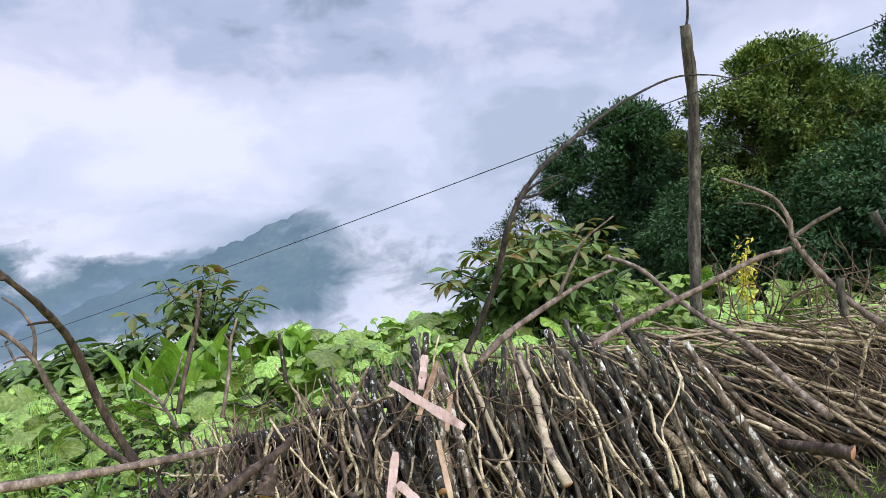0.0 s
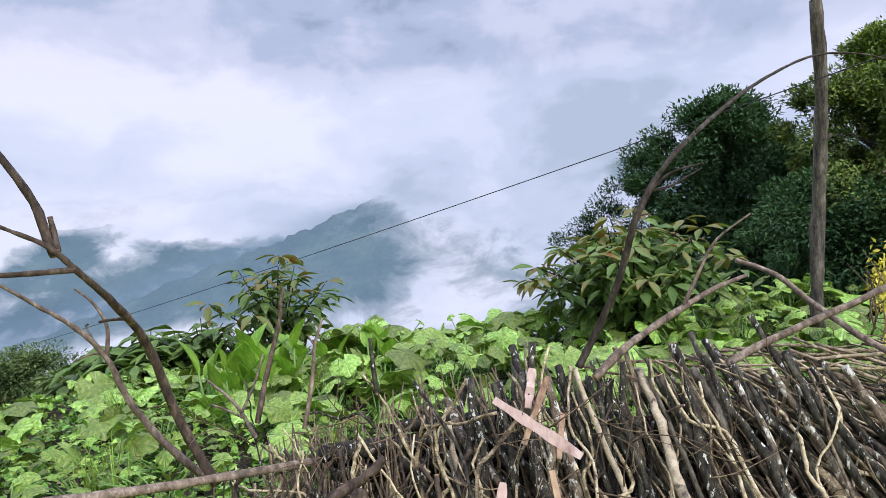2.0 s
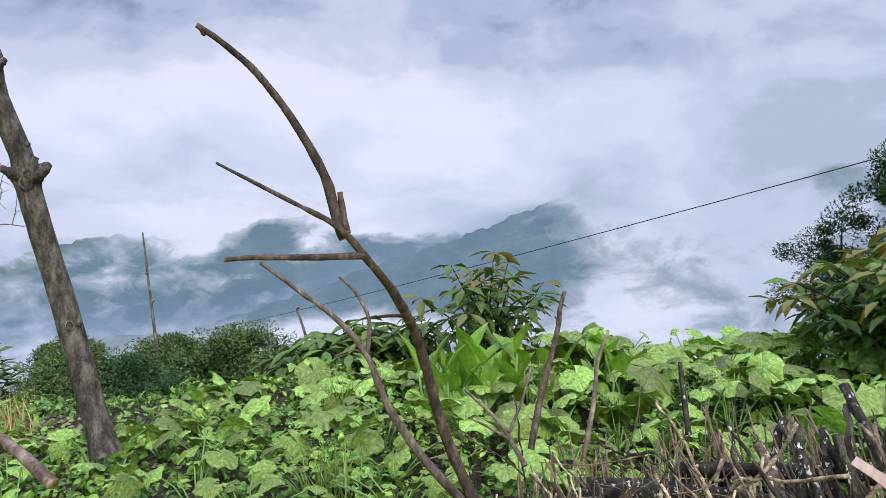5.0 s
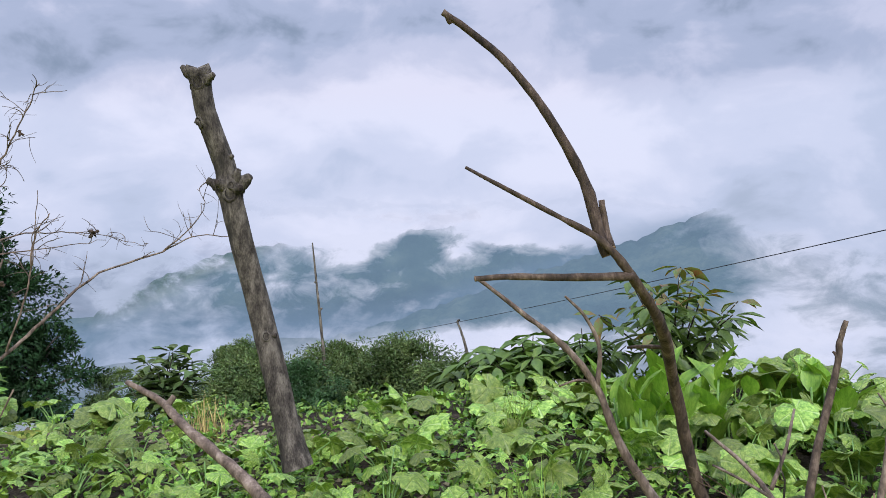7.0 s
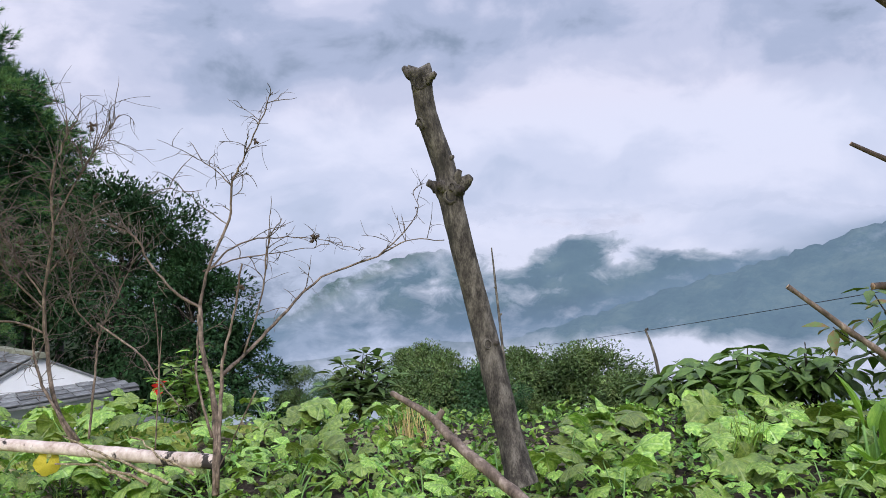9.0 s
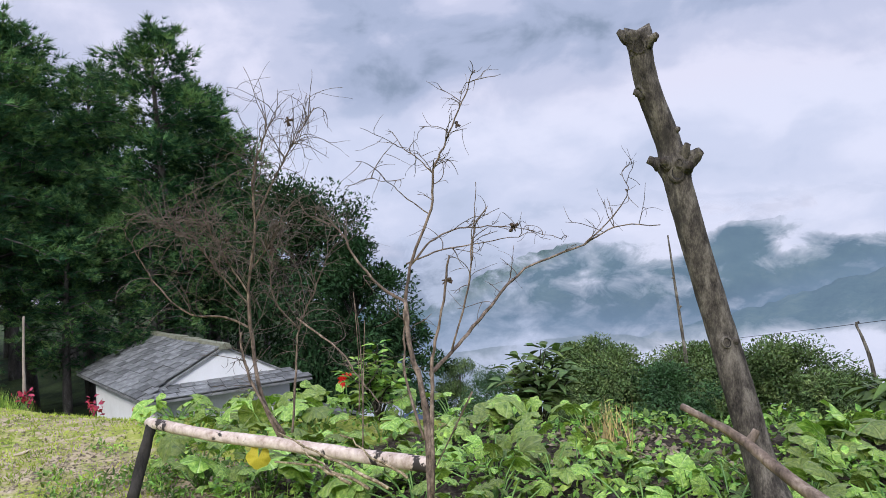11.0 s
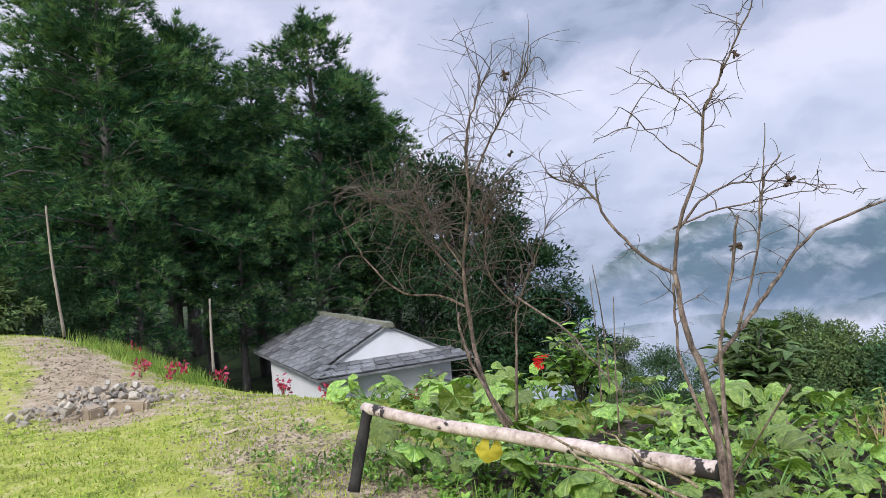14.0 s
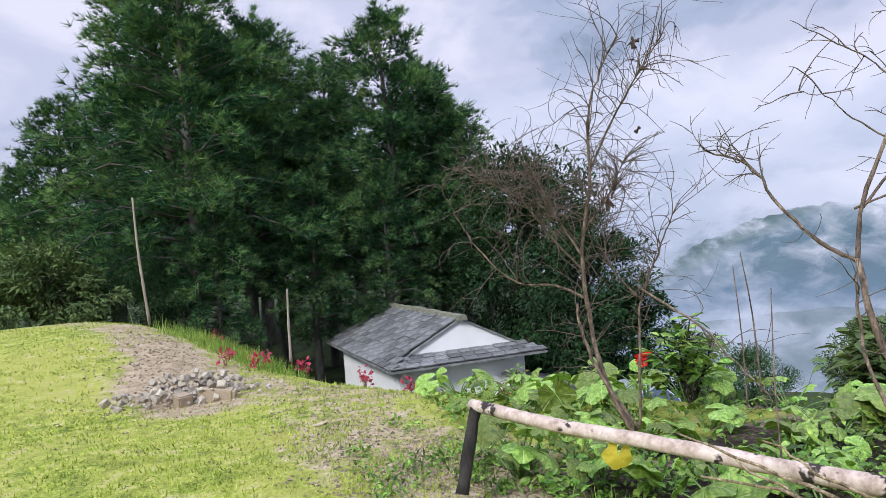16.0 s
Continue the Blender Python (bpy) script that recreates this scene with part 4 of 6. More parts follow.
# ---- cut trunk, snag, poles, cable ----
def cut_trunk():
    t = thing("pollarded_trunk", "leaning grey cut-off tree trunk with branch stubs", "tree trunk")
    pts = [(-3.762, 3.665, 0.396), (-3.864, 3.667, 0.719), (-3.986, 3.644, 1.210), (-4.072, 3.563, 1.756), (-4.109, 3.532, 2.020), (-4.149, 3.442, 2.321), (-4.148, 3.390, 2.559)]
    g = Geo()
    p = glide(pts, 10)
    n, sides = len(p), 20
    q = np.linspace(0, 1, n)
    along = unit(np.gradient(p, axis=0))
    ex = unit(np.cross(along, [0.526, -0.85, 0.0]))
    ey = np.cross(along, ex)
    ang = np.arange(sides) * 2 * np.pi / sides
    rad = 0.07 - 0.018 * q + 0.022 * np.exp(-((q - 0.60) / 0.032) ** 2) + 0.012 * np.exp(-((q - 0.975) / 0.03) ** 2) + 0.012 * np.exp(-(q / 0.05) ** 2)
    rad = rad[:, None] * (1 + 0.05 * np.sin(3 * ang + 7 * q[:, None]) + 0.03 * np.sin(5 * ang - 19 * q[:, None]) + rng.normal(0, 0.012, (n, sides)))
    ring = p[:, None] + rad[..., None] * (np.cos(ang)[None, :, None] * ex[:, None] + np.sin(ang)[None, :, None] * ey[:, None])
    ring[-1] += along[-1] * (0.012 * np.sin(2 * ang + 1) + 0.006 * rng.normal(size=sides))[:, None]
    f = [(i * sides + k, i * sides + (k + 1) % sides, (i + 1) * sides + (k + 1) % sides, (i + 1) * sides + k) for i in range(n - 1) for k in range(sides)]
    g.add(np.concatenate([ring.reshape(-1, 3), p[-1:] - along[-1] * 0.006]), f)
    g.f += [((n - 1) * sides + k, (n - 1) * sides + (k + 1) % sides, n * sides) for k in range(sides)]
    g.m += [1] * sides
    part("stem", g, [TRUNK_GREY, BARK], t, "weathered grey bark")
    right, fore = np.array((0.85, 0.526, 0)), np.array((0.526, -0.85, 0))
    # short cones left where boughs were broken off: place along the stem, way, rise, length, girth
    for h, a, b, up, ln, br in ((0.605, 1.0, 0.2, 0.7, 0.062, 0.03), (0.628, 0.6, 0.5, 1.3, 0.05, 0.024), (0.6, -1.0, 0.25, 0.5, 0.05, 0.026), (0.585, 0.75, 0.75, 0.1, 0.03, 0.028), (0.61, -0.4, 0.9, 0.3, 0.03, 0.026),
                                (0.975, -1.0, 0.1, 1.0, 0.04, 0.022), (0.955, 0.9, 0.4, 0.3, 0.035, 0.022), (0.81, -0.9, 0.4, 0.3, 0.014, 0.024), (0.71, 0.9, 0.4, 0.2, 0.01, 0.016), (0.3, 0.8, 0.5, 0.1, 0.008, 0.02)):
        k = Geo()
        j = int(h * (n - 1))
        d = unit(right * a + fore * b)
        s = p[j] + d * rad[j].mean() * 0.6
        tip = s + (d + [0, 0, up]) / np.linalg.norm(d + [0, 0, up]) * (ln + 0.03)
        tube(k, [s, s * 0.5 + tip * 0.5, tip], br * 1.6, br * 0.6, 10, 0, 3, 0.12, cap=1)
        part("branch_stub", k, [TRUNK_GREY, BRANCH_DARK], t, "broken branch stub")
    # round dark scars in swollen bark
    for h, a, b, size in ((0.575, 0.15, 1.0, 0.024), (0.60, -0.35, 0.95, 0.014), (0.615, 0.35, 0.95, 0.013), (0.945, 0.1, 1.0, 0.022), (0.815, -0.75, 0.7, 0.02), (0.93, -0.6, 0.8, 0.012), (0.3, 0.3, 1.0, 0.016)):
        j = int(h * (n - 1))
        d = unit(right * a + fore * b)
        c = p[j] + d * (rad[j].max() * 0.93)
        u, w = unit(np.cross(along[j], d)), along[j]
        k = Geo()
        m = 12
        th = np.arange(m) * 2 * np.pi / m
        rows = [c + d * dz + size * sc * (np.cos(th)[:, None] * u + 1.25 * np.sin(th)[:, None] * w) for dz, sc in ((-0.012, 1.7), (0.004, 1.35), (0.006, 1.05), (-0.008, 0.75))]
        v = np.concatenate(rows + [(c - d * 0.012)[None]])
        ff = [(i * m + e, i * m + (e + 1) % m, (i + 1) * m + (e + 1) % m, (i + 1) * m + e) for i in range(3) for e in range(m)]
        k.add(v, ff)
        k.f += [(3 * m + e, 3 * m + (e + 1) % m, 4 * m) for e in range(m)]
        k.m += [1] * m
        k.m[2 * m:3 * m] = [1] * m
        part("knot", k, [TRUNK_GREY, DARK_POST], t, "dark hollow knot")


cut_trunk()


def rod(name, label, category, pts, r0, r1, mat, twigs=(), sides=8, group="", wob=0.0, cap=None):
    """A branch, pole or stick, with side twigs as parts: rows of points and radii."""
    t = thing(name, label, category, pts[0], group)
    o = np.array(pts[0])
    mats = [mat, cap] if cap else mat
    g = Geo()
    tube(g, np.array(pts) - o, r0, r1, sides, 0, 6, 0.085, cap=1 if cap else None, wob=wob)
    part("stem", g, mats, t)
    for tp, a, b in twigs:
        k = Geo()
        tube(k, np.array(tp) - o, a, b, 6, 0, 4, 0.06, cap=1 if cap else None, wob=wob)
        part("side_branch", k, mats, t)
    return t


rod("dead_snag", "tall bare dead trunk with a broken top", "tree trunk", [(2.057, 5.871, 0.503), (2.118, 5.921, 1.123), (2.171, 5.909, 1.745), (2.188, 5.852, 2.307), (2.143, 5.752, 2.919)], 0.053, 0.043, BARK,
    (([(2.151, 5.760, 2.874), (2.164, 5.718, 3.022), (2.144, 5.626, 3.355)], 0.014, 0.006), ([(2.185, 5.896, 1.886), (2.251, 5.867, 1.947)], 0.02, 0.012)), 10, cap=BARK_DARK)
rod("forked_branch", "bare curved branch standing out of the brushwood", "branch", [(-1.455, 3.055, 0.551), (-1.558, 2.998, 0.853), (-1.587, 2.881, 1.157), (-1.555, 2.638, 1.343), (-1.578, 2.482, 1.474), (-1.628, 2.427, 1.555), (-1.720, 2.361, 1.622), (-1.879, 2.264, 1.727)], 0.021, 0.004, BARK_BROWN,
    (([(-1.622, 2.455, 1.522), (-1.643, 2.453, 1.580), (-1.673, 2.449, 1.697), (-1.742, 2.404, 1.852), (-1.817, 2.373, 1.966), (-1.889, 2.347, 2.042), (-1.946, 2.295, 2.095)], 0.015, 0.0085),
     ([(-1.572, 2.474, 1.474), (-1.700, 2.378, 1.477), (-1.795, 2.294, 1.482), (-1.847, 2.238, 1.480)], 0.0105, 0.0065),
     ([(-1.616, 2.459, 1.538), (-1.636, 2.480, 1.588), (-1.641, 2.474, 1.650)], 0.011, 0.008), ([(-1.572, 2.736, 1.280), (-1.616, 2.713, 1.283), (-1.662, 2.709, 1.279)], 0.007, 0.004), ([(-1.939, 2.303, 2.088), (-1.934, 2.313, 2.070)], 0.009, 0.006)), 9, cap=TAN_WOOD)
rod("bare_branch", "slender bare branch leaning out of the bed", "branch", [(-1.545, 3.135, 0.559), (-1.694, 3.122, 0.718), (-1.808, 3.092, 0.905), (-1.879, 3.080, 1.090), (-1.972, 3.044, 1.222), (-2.094, 2.987, 1.335), (-2.208, 2.910, 1.447)], 0.017, 0.007, BRANCH_TAN,
    (([(-1.879, 3.080, 1.090), (-1.871, 3.092, 1.216), (-1.913, 3.078, 1.319), (-1.967, 3.049, 1.385)], 0.010, 0.004), ([(-1.954, 3.052, 1.198), (-1.991, 3.069, 1.232), (-2.039, 3.042, 1.273)], 0.004, 0.002), ([(-1.891, 3.075, 1.105), (-1.943, 3.081, 1.109), (-1.995, 3.045, 1.091)], 0.006, 0.003)), 8, cap=TAN_WOOD)
rod("arching_branch", "long thin dark branch arching over the woodpile", "branch", [(0.048, 3.390, 0.862), (0.125, 3.380, 0.996), (0.232, 3.311, 1.226), (0.322, 3.254, 1.501), (0.513, 3.404, 1.732), (0.942, 3.958, 2.007), (1.298, 4.359, 2.189), (1.639, 4.653, 2.314), (1.910, 4.766, 2.325), (2.149, 4.837, 2.280)], 0.017, 0.004, BRANCH_DARK,
    (([(0.358, 3.280, 1.565), (0.461, 3.285, 1.648), (0.599, 3.291, 1.679)], 0.007, 0.003), ([(0.352, 3.280, 1.587), (0.460, 3.317, 1.596), (0.606, 3.342, 1.663)], 0.008, 0.003), ([(0.641, 3.528, 1.824), (0.638, 3.526, 1.852)], 0.004, 0.003), ([(0.321, 3.254, 1.488), (0.378, 3.278, 1.495)], 0.004, 0.002)))
rod("pale_branch", "pale leaning branch propped on the woodpile", "branch", [(0.110, 3.331, 0.825), (0.269, 3.443, 0.929), (0.552, 3.631, 1.049), (0.749, 3.757, 1.117), (0.920, 3.877, 1.150)], 0.02, 0.009, BRANCH_TAN,
    (([(0.551, 3.630, 1.043), (0.651, 3.681, 1.200), (0.748, 3.722, 1.340), (0.915, 3.739, 1.450)], 0.010, 0.004),), cap=TAN_WOOD)
rod("broken_branch", "long broken branch with a splintered end", "branch", [(0.688, 3.467, 0.818), (0.873, 3.493, 0.901), (1.253, 3.556, 1.027), (1.556, 3.559, 1.150), (1.771, 3.573, 1.191)], 0.018, 0.013, BRANCH_TAN, (), cap=TAN_WOOD)
rod("forked_branch", "forked bare branch lying against the pile", "branch", [(2.031, 3.255, 0.800), (1.936, 3.395, 0.929), (1.852, 3.522, 1.098), (1.787, 3.569, 1.234), (1.774, 3.582, 1.352), (1.701, 3.620, 1.478), (1.496, 3.709, 1.591)], 0.018, 0.008, BRANCH_TAN,
    (([(1.788, 3.569, 1.248), (1.874, 3.529, 1.312), (1.985, 3.471, 1.377)], 0.013, 0.008), ([(1.779, 3.576, 1.278), (1.718, 3.610, 1.388), (1.637, 3.649, 1.436), (1.550, 3.687, 1.452)], 0.007, 0.003), ([(1.817, 3.550, 1.187), (1.810, 3.501, 1.233), (1.755, 3.530, 1.258)], 0.006, 0.003)), cap=TAN_WOOD)
rod("leaning_branch", "thin branch lying down across the pile", "branch", [(0.943, 4.082, 1.211), (1.080, 3.939, 1.138), (1.181, 3.790, 1.012), (1.278, 3.580, 0.890), (1.421, 3.334, 0.756), (1.464, 3.059, 0.635), (1.506, 2.835, 0.542)], 0.013, 0.017, BRANCH_TAN, ())
rod("cut_stake", "broken grey stake standing in the pile", "stake", [(1.894, 3.348, 0.856), (1.891, 3.364, 0.937), (1.899, 3.376, 1.041)], 0.02, 0.02, BARK, (), cap=TAN_WOOD)
rod("cut_branch", "dark snapped branch at the wood's edge", "branch", [(3.150, 5.101, 1.265), (3.185, 5.073, 1.158), (3.280, 4.993, 0.943)], 0.03, 0.02, BARK, (), cap=PALE_BARK)
rod("upright_stick", "thin upright dead stick among squash leaves", "stick", [(-1.290, 3.133, 0.770), (-1.262, 3.210, 0.949), (-1.214, 3.289, 1.158), (-1.204, 3.301, 1.240), (-1.186, 3.309, 1.304)], 0.012, 0.008, BARK_BROWN, (([(-1.208, 3.294, 1.194), (-1.222, 3.295, 1.212)], 0.006, 0.004),), group="sticks in the bed")
rod("upright_stick", "thin upright dead stick with a forked tip", "stick", [(-1.127, 3.236, 0.705), (-1.093, 3.299, 0.907), (-1.078, 3.331, 1.047), (-1.039, 3.352, 1.156)], 0.011, 0.005, BRANCH_TAN, (([(-1.078, 3.330, 1.038), (-1.111, 3.337, 1.090)], 0.005, 0.003),), group="sticks in the bed")
rod("upright_stick", "short dark stick at the pile's end", "stick", [(-0.771, 3.078, 0.869), (-0.785, 3.117, 1.013), (-0.792, 3.134, 1.088)], 0.010, 0.007, BARK_DARK, (), group="sticks in the bed")
rod("fallen_stick", "forked pale stick lying in the leaves", "stick", [(-1.329, 3.205, 0.687), (-1.458, 3.327, 0.806), (-1.619, 3.420, 0.900)], 0.010, 0.005, BRANCH_TAN, (([(-1.392, 3.270, 0.752), (-1.495, 3.313, 0.786), (-1.583, 3.351, 0.807)], 0.007, 0.004), ([(-1.393, 3.229, 0.793), (-1.359, 3.318, 0.896), (-1.339, 3.399, 1.007)], 0.007, 0.004)), group="sticks in the bed")
rod("fallen_pole", "brown bare pole slanting up out of the weeds", "pole", [(-2.431, 2.213, 0.872), (-2.594, 2.226, 0.957), (-2.814, 2.233, 1.052), (-2.945, 2.246, 1.114), (-3.069, 2.221, 1.165)], 0.019, 0.008, BRANCH_TAN, (([(-2.917, 2.245, 1.096), (-2.908, 2.268, 1.129)], 0.012, 0.008),), 9, cap=TAN_WOOD)
rod("bamboo_pole", "tall thin leaning bamboo stake", "pole", [(-8.573, 9.369, -1.214), (-8.899, 9.647, -0.049), (-9.152, 9.815, 0.971), (-9.337, 9.934, 1.744)], 0.035, 0.012, BARK, (([(-9.153, 9.820, 1.067), (-9.188, 9.789, 1.068)], 0.02, 0.015), ([(-9.108, 9.822, 0.587), (-9.082, 9.851, 0.633)], 0.02, 0.015)))
rod("bamboo_pole", "short leaning stake carrying the cable", "pole", [(-6.504, 10.336, -0.357), (-6.616, 10.406, 0.057), (-6.766, 10.429, 0.422)], 0.03, 0.015, BARK, (([(-6.766, 10.429, 0.422), (-6.729, 10.452, 0.439)], 0.02, 0.015),))
for pts, nm in (([(-21.792, -1.941, 0.030), (-21.829, -2.080, 1.818), (-21.748, -2.111, 3.232)], "tall pale leaning pole at the wood's edge"), ([(-20.295, 1.364, -1.072), (-20.397, 1.377, -0.255), (-20.465, 1.410, 0.682)], "pale bare pole beside the house"),
                ([(-32.913, 5.853, -1.598), (-33.098, 5.692, 0.859), (-33.133, 5.465, 2.347)], "thin pale bare stem in the wood"), ([(-33.648, 5.957, -1.042), (-33.780, 5.795, 0.865), (-33.810, 5.553, 2.655)], "thin bare stem behind the house")):
    rod("wooden_pole", nm, "pole", pts, 0.04, 0.022, POLE, (), group="poles by the wood")
g = Geo()
a, b = np.array((-13.0, 14.99, -0.79)), np.array((14.0, -2.32, 5.31))
tube(g, [a + (b - a) * s - [0, 0, 1.22 * s * (1 - s)] for s in np.linspace(0, 1, 14)], 0.0042, 0.0042, 6, 0, 3, 0)
single("overhead_cable", g, WIRE, "thin black cable strung across the garden", "cable")


# ---- rail fence ----
def rail_fence():
    t = thing("rail_fence", "low peeled pole on a short charred post", "fence")
    g = Geo()
    tube(g, [(-6.745, 1.666, 0.590), (-6.158, 1.900, 0.576), (-5.785, 2.154, 0.556), (-5.260, 2.397, 0.553), (-4.783, 2.558, 0.575)], 0.033, 0.037, 12, 0, 8, 0.04, cap=1)
    part("rail", g, [PEELED, DARK_POST], t, "peeled pinkish pole with dark bark patches")
    g = Geo()
    tube(g, [(-6.579, 1.520, 0.160), (-6.669, 1.614, 0.412), (-6.720, 1.679, 0.593)], 0.036, 0.032, 9, 0, 4, 0.06)
    part("post", g, DARK_POST, t, "charred dark post")


rail_fence()


# ---- dead shrubs ----
def twig_spray(geo, p, d, ln, r, depth, curl=0.35):
    pts = [np.array(p, float)]
    d = unit(d)
    turn = rng.normal(0, curl, 3)
    for _ in range(5):
        d = unit(d + turn * 0.75 + rng.normal(0, curl, 3) * 0.3)
        pts.append(pts[-1] + d * ln / 5)
    tube(geo, pts, r, r * 0.45, 4, 0, 2, 0.03)
    if depth:
        for _ in range(rng.integers(2, 4)):
            k = rng.integers(1, 5)
            twig_spray(geo, pts[k], unit(d + rng.normal(0, 0.75, 3)), ln * (0.45 + 0.3 * rng.random()), r * 0.6, depth - 1, curl)


def dead_shrub(name, label, limbs, sprays, ln, r_twig, bias):
    t = thing(name, label, "dead shrub", limbs[0][0][0])
    o = np.array(limbs[0][0][0])
    for pts, a, b, n in limbs:
        g = Geo()
        p = tube(g, np.array(pts) - o, a * 1.0, b * 1.0, 7, 0, 5, 0.1, wob=0.004)
        part("limb", g, TWIG_DEAD, t, "dry bare limb")
        k = Geo()
        for i in range(int(n * 1.5)):
            j = rng.integers(len(p) // 3, len(p))
            twig_spray(k, p[j], unit(p[min(j + 1, len(p) - 1)] - p[j - 1]) + rng.normal(0, 0.7, 3) + bias, ln * (0.4 + 0.8 * rng.random()), r_twig, 1, 0.55)
        if n:
            part("twig_tangle", k, TWIG_THIN, t, "fine curling dead twigs", kind="stuff")
    return t


dead_shrub("dead_shrub", "leafless dead shrub with curling brown branches", (
    ([(-4.635, 2.460, 0.468), (-4.736, 2.517, 0.758), (-4.797, 2.537, 0.930), (-4.881, 2.531, 1.136), (-4.950, 2.555, 1.351)], 0.0176, 0.0104, 0),
    ([(-4.950, 2.554, 1.339), (-5.013, 2.469, 1.408), (-5.099, 2.374, 1.554), (-5.161, 2.319, 1.701), (-5.270, 2.210, 1.787)], 0.0088, 0.0032, 10),
    ([(-4.950, 2.554, 1.339), (-4.973, 2.618, 1.547), (-4.942, 2.724, 1.793), (-4.908, 2.731, 1.989), (-4.846, 2.771, 2.126), (-4.755, 2.818, 2.301), (-4.679, 2.842, 2.447)], 0.0088, 0.0024, 12),
    ([(-4.784, 2.575, 0.997), (-4.821, 2.767, 1.114), (-4.838, 2.955, 1.256), (-4.874, 3.264, 1.466), (-4.782, 3.615, 1.585), (-4.685, 3.753, 1.671), (-4.454, 3.855, 1.669)], 0.0104, 0.0024, 7),
    ([(-4.782, 3.615, 1.585), (-4.690, 3.746, 1.725), (-4.609, 3.795, 1.860), (-4.629, 3.767, 1.964)], 0.0048, 0.0016, 3),
    ([(-4.974, 2.617, 1.522), (-4.956, 2.721, 1.629), (-4.960, 2.872, 1.688), (-4.989, 3.066, 1.705), (-5.092, 3.395, 1.695), (-4.950, 3.603, 1.626)], 0.0056, 0.0016, 6),
    ([(-4.980, 2.591, 1.524), (-4.921, 2.768, 1.587), (-4.835, 3.018, 1.620), (-4.717, 3.205, 1.653)], 0.0048, 0.0016, 4),
    ([(-4.615, 2.458, 0.508), (-4.703, 2.531, 0.899), (-4.727, 2.565, 1.121), (-4.711, 2.617, 1.302), (-4.692, 2.653, 1.555)], 0.0104, 0.0048, 0),
    ([(-4.797, 2.714, 1.098), (-4.756, 2.805, 1.405), (-4.734, 2.829, 1.668), (-4.673, 2.883, 1.792)], 0.0056, 0.0024, 3),
    ([(-4.743, 2.823, 1.524), (-4.727, 2.833, 1.716), (-4.702, 2.834, 1.909)], 0.0032, 0.0016, 0),
    ([(-4.735, 2.498, 0.715), (-4.874, 2.497, 0.973), (-4.944, 2.534, 1.156), (-4.953, 2.546, 1.302)], 0.0072, 0.0048, 3),
    ([(-4.912, 2.732, 1.965), (-4.956, 2.651, 2.060), (-5.003, 2.568, 2.119), (-5.048, 2.494, 2.140)], 0.0032, 0.0012, 3),
    ([(-4.949, 2.718, 1.768), (-4.998, 2.603, 1.866), (-5.007, 2.525, 1.931), (-5.051, 2.452, 1.958)], 0.0032, 0.0012, 3)), None, 0.2, 0.0028, np.array([0, 0, 0.25]))
dead_shrub("dead_shrub", "dense grey leafless shrub with tangled twigs", (
    ([(-6.110, 2.310, 0.479), (-6.225, 2.235, 0.733), (-6.332, 2.227, 1.023), (-6.364, 2.223, 1.431), (-6.292, 2.257, 1.766), (-6.220, 2.227, 2.060), (-6.166, 2.269, 2.282), (-6.047, 2.329, 2.452)], 0.0160, 0.0032, 28),
    ([(-6.286, 2.260, 1.833), (-6.178, 2.334, 2.052), (-6.074, 2.391, 2.200), (-5.966, 2.442, 2.340), (-5.890, 2.523, 2.484)], 0.0072, 0.0024, 20),
    ([(-6.347, 2.225, 1.158), (-6.408, 2.073, 1.239), (-6.468, 1.882, 1.271), (-6.565, 1.729, 1.435), (-6.637, 1.638, 1.614), (-6.646, 1.552, 1.807)], 0.0080, 0.0024, 9),
    ([(-6.356, 2.231, 1.294), (-6.422, 2.062, 1.512), (-6.462, 1.914, 1.726), (-6.504, 1.727, 1.839)], 0.0072, 0.0024, 38),
    ([(-6.359, 2.230, 1.362), (-6.361, 2.084, 1.610), (-6.337, 1.955, 1.848)], 0.0064, 0.0024, 33),
    ([(-6.358, 2.243, 1.532), (-6.262, 2.341, 1.692), (-6.177, 2.391, 1.851)], 0.0056, 0.0024, 24),
    ([(-6.083, 2.318, 0.516), (-6.196, 2.191, 0.777), (-6.269, 2.145, 0.972), (-6.322, 2.142, 1.135)], 0.0112, 0.0064, 9),
    ([(-6.251, 2.428, 0.480), (-6.307, 2.490, 0.856), (-6.326, 2.532, 1.128), (-6.296, 2.633, 1.364), (-6.261, 2.710, 1.569)], 0.0088, 0.0032, 20),
    ([(-6.326, 2.532, 1.128), (-6.396, 2.405, 1.312), (-6.408, 2.391, 1.559), (-6.369, 2.466, 1.763)], 0.0064, 0.0024, 24),
    ([(-6.337, 2.523, 1.198), (-6.166, 2.623, 1.076), (-6.008, 2.683, 0.981), (-5.852, 2.714, 0.848), (-5.676, 2.759, 0.709)], 0.0072, 0.0040, 6)), None, 0.34, 0.0028, np.array([0, 0, 0.35]))


def dry_pod(at, size, label):
    g = Geo()
    for k in range(3):
        d = rand_dirs(1)[0] * size * 0.5
        tube(g, [np.array(at) - d, np.array(at) + d * 0.1 + [0, 0, size * 0.1], np.array(at) + d], size * 0.16, size * 0.05, 6, 0, 3, 0.2)
    single("withered_pod", g, DRY_LEAF, label, "seed pod", "dry pods on the dead shrubs")


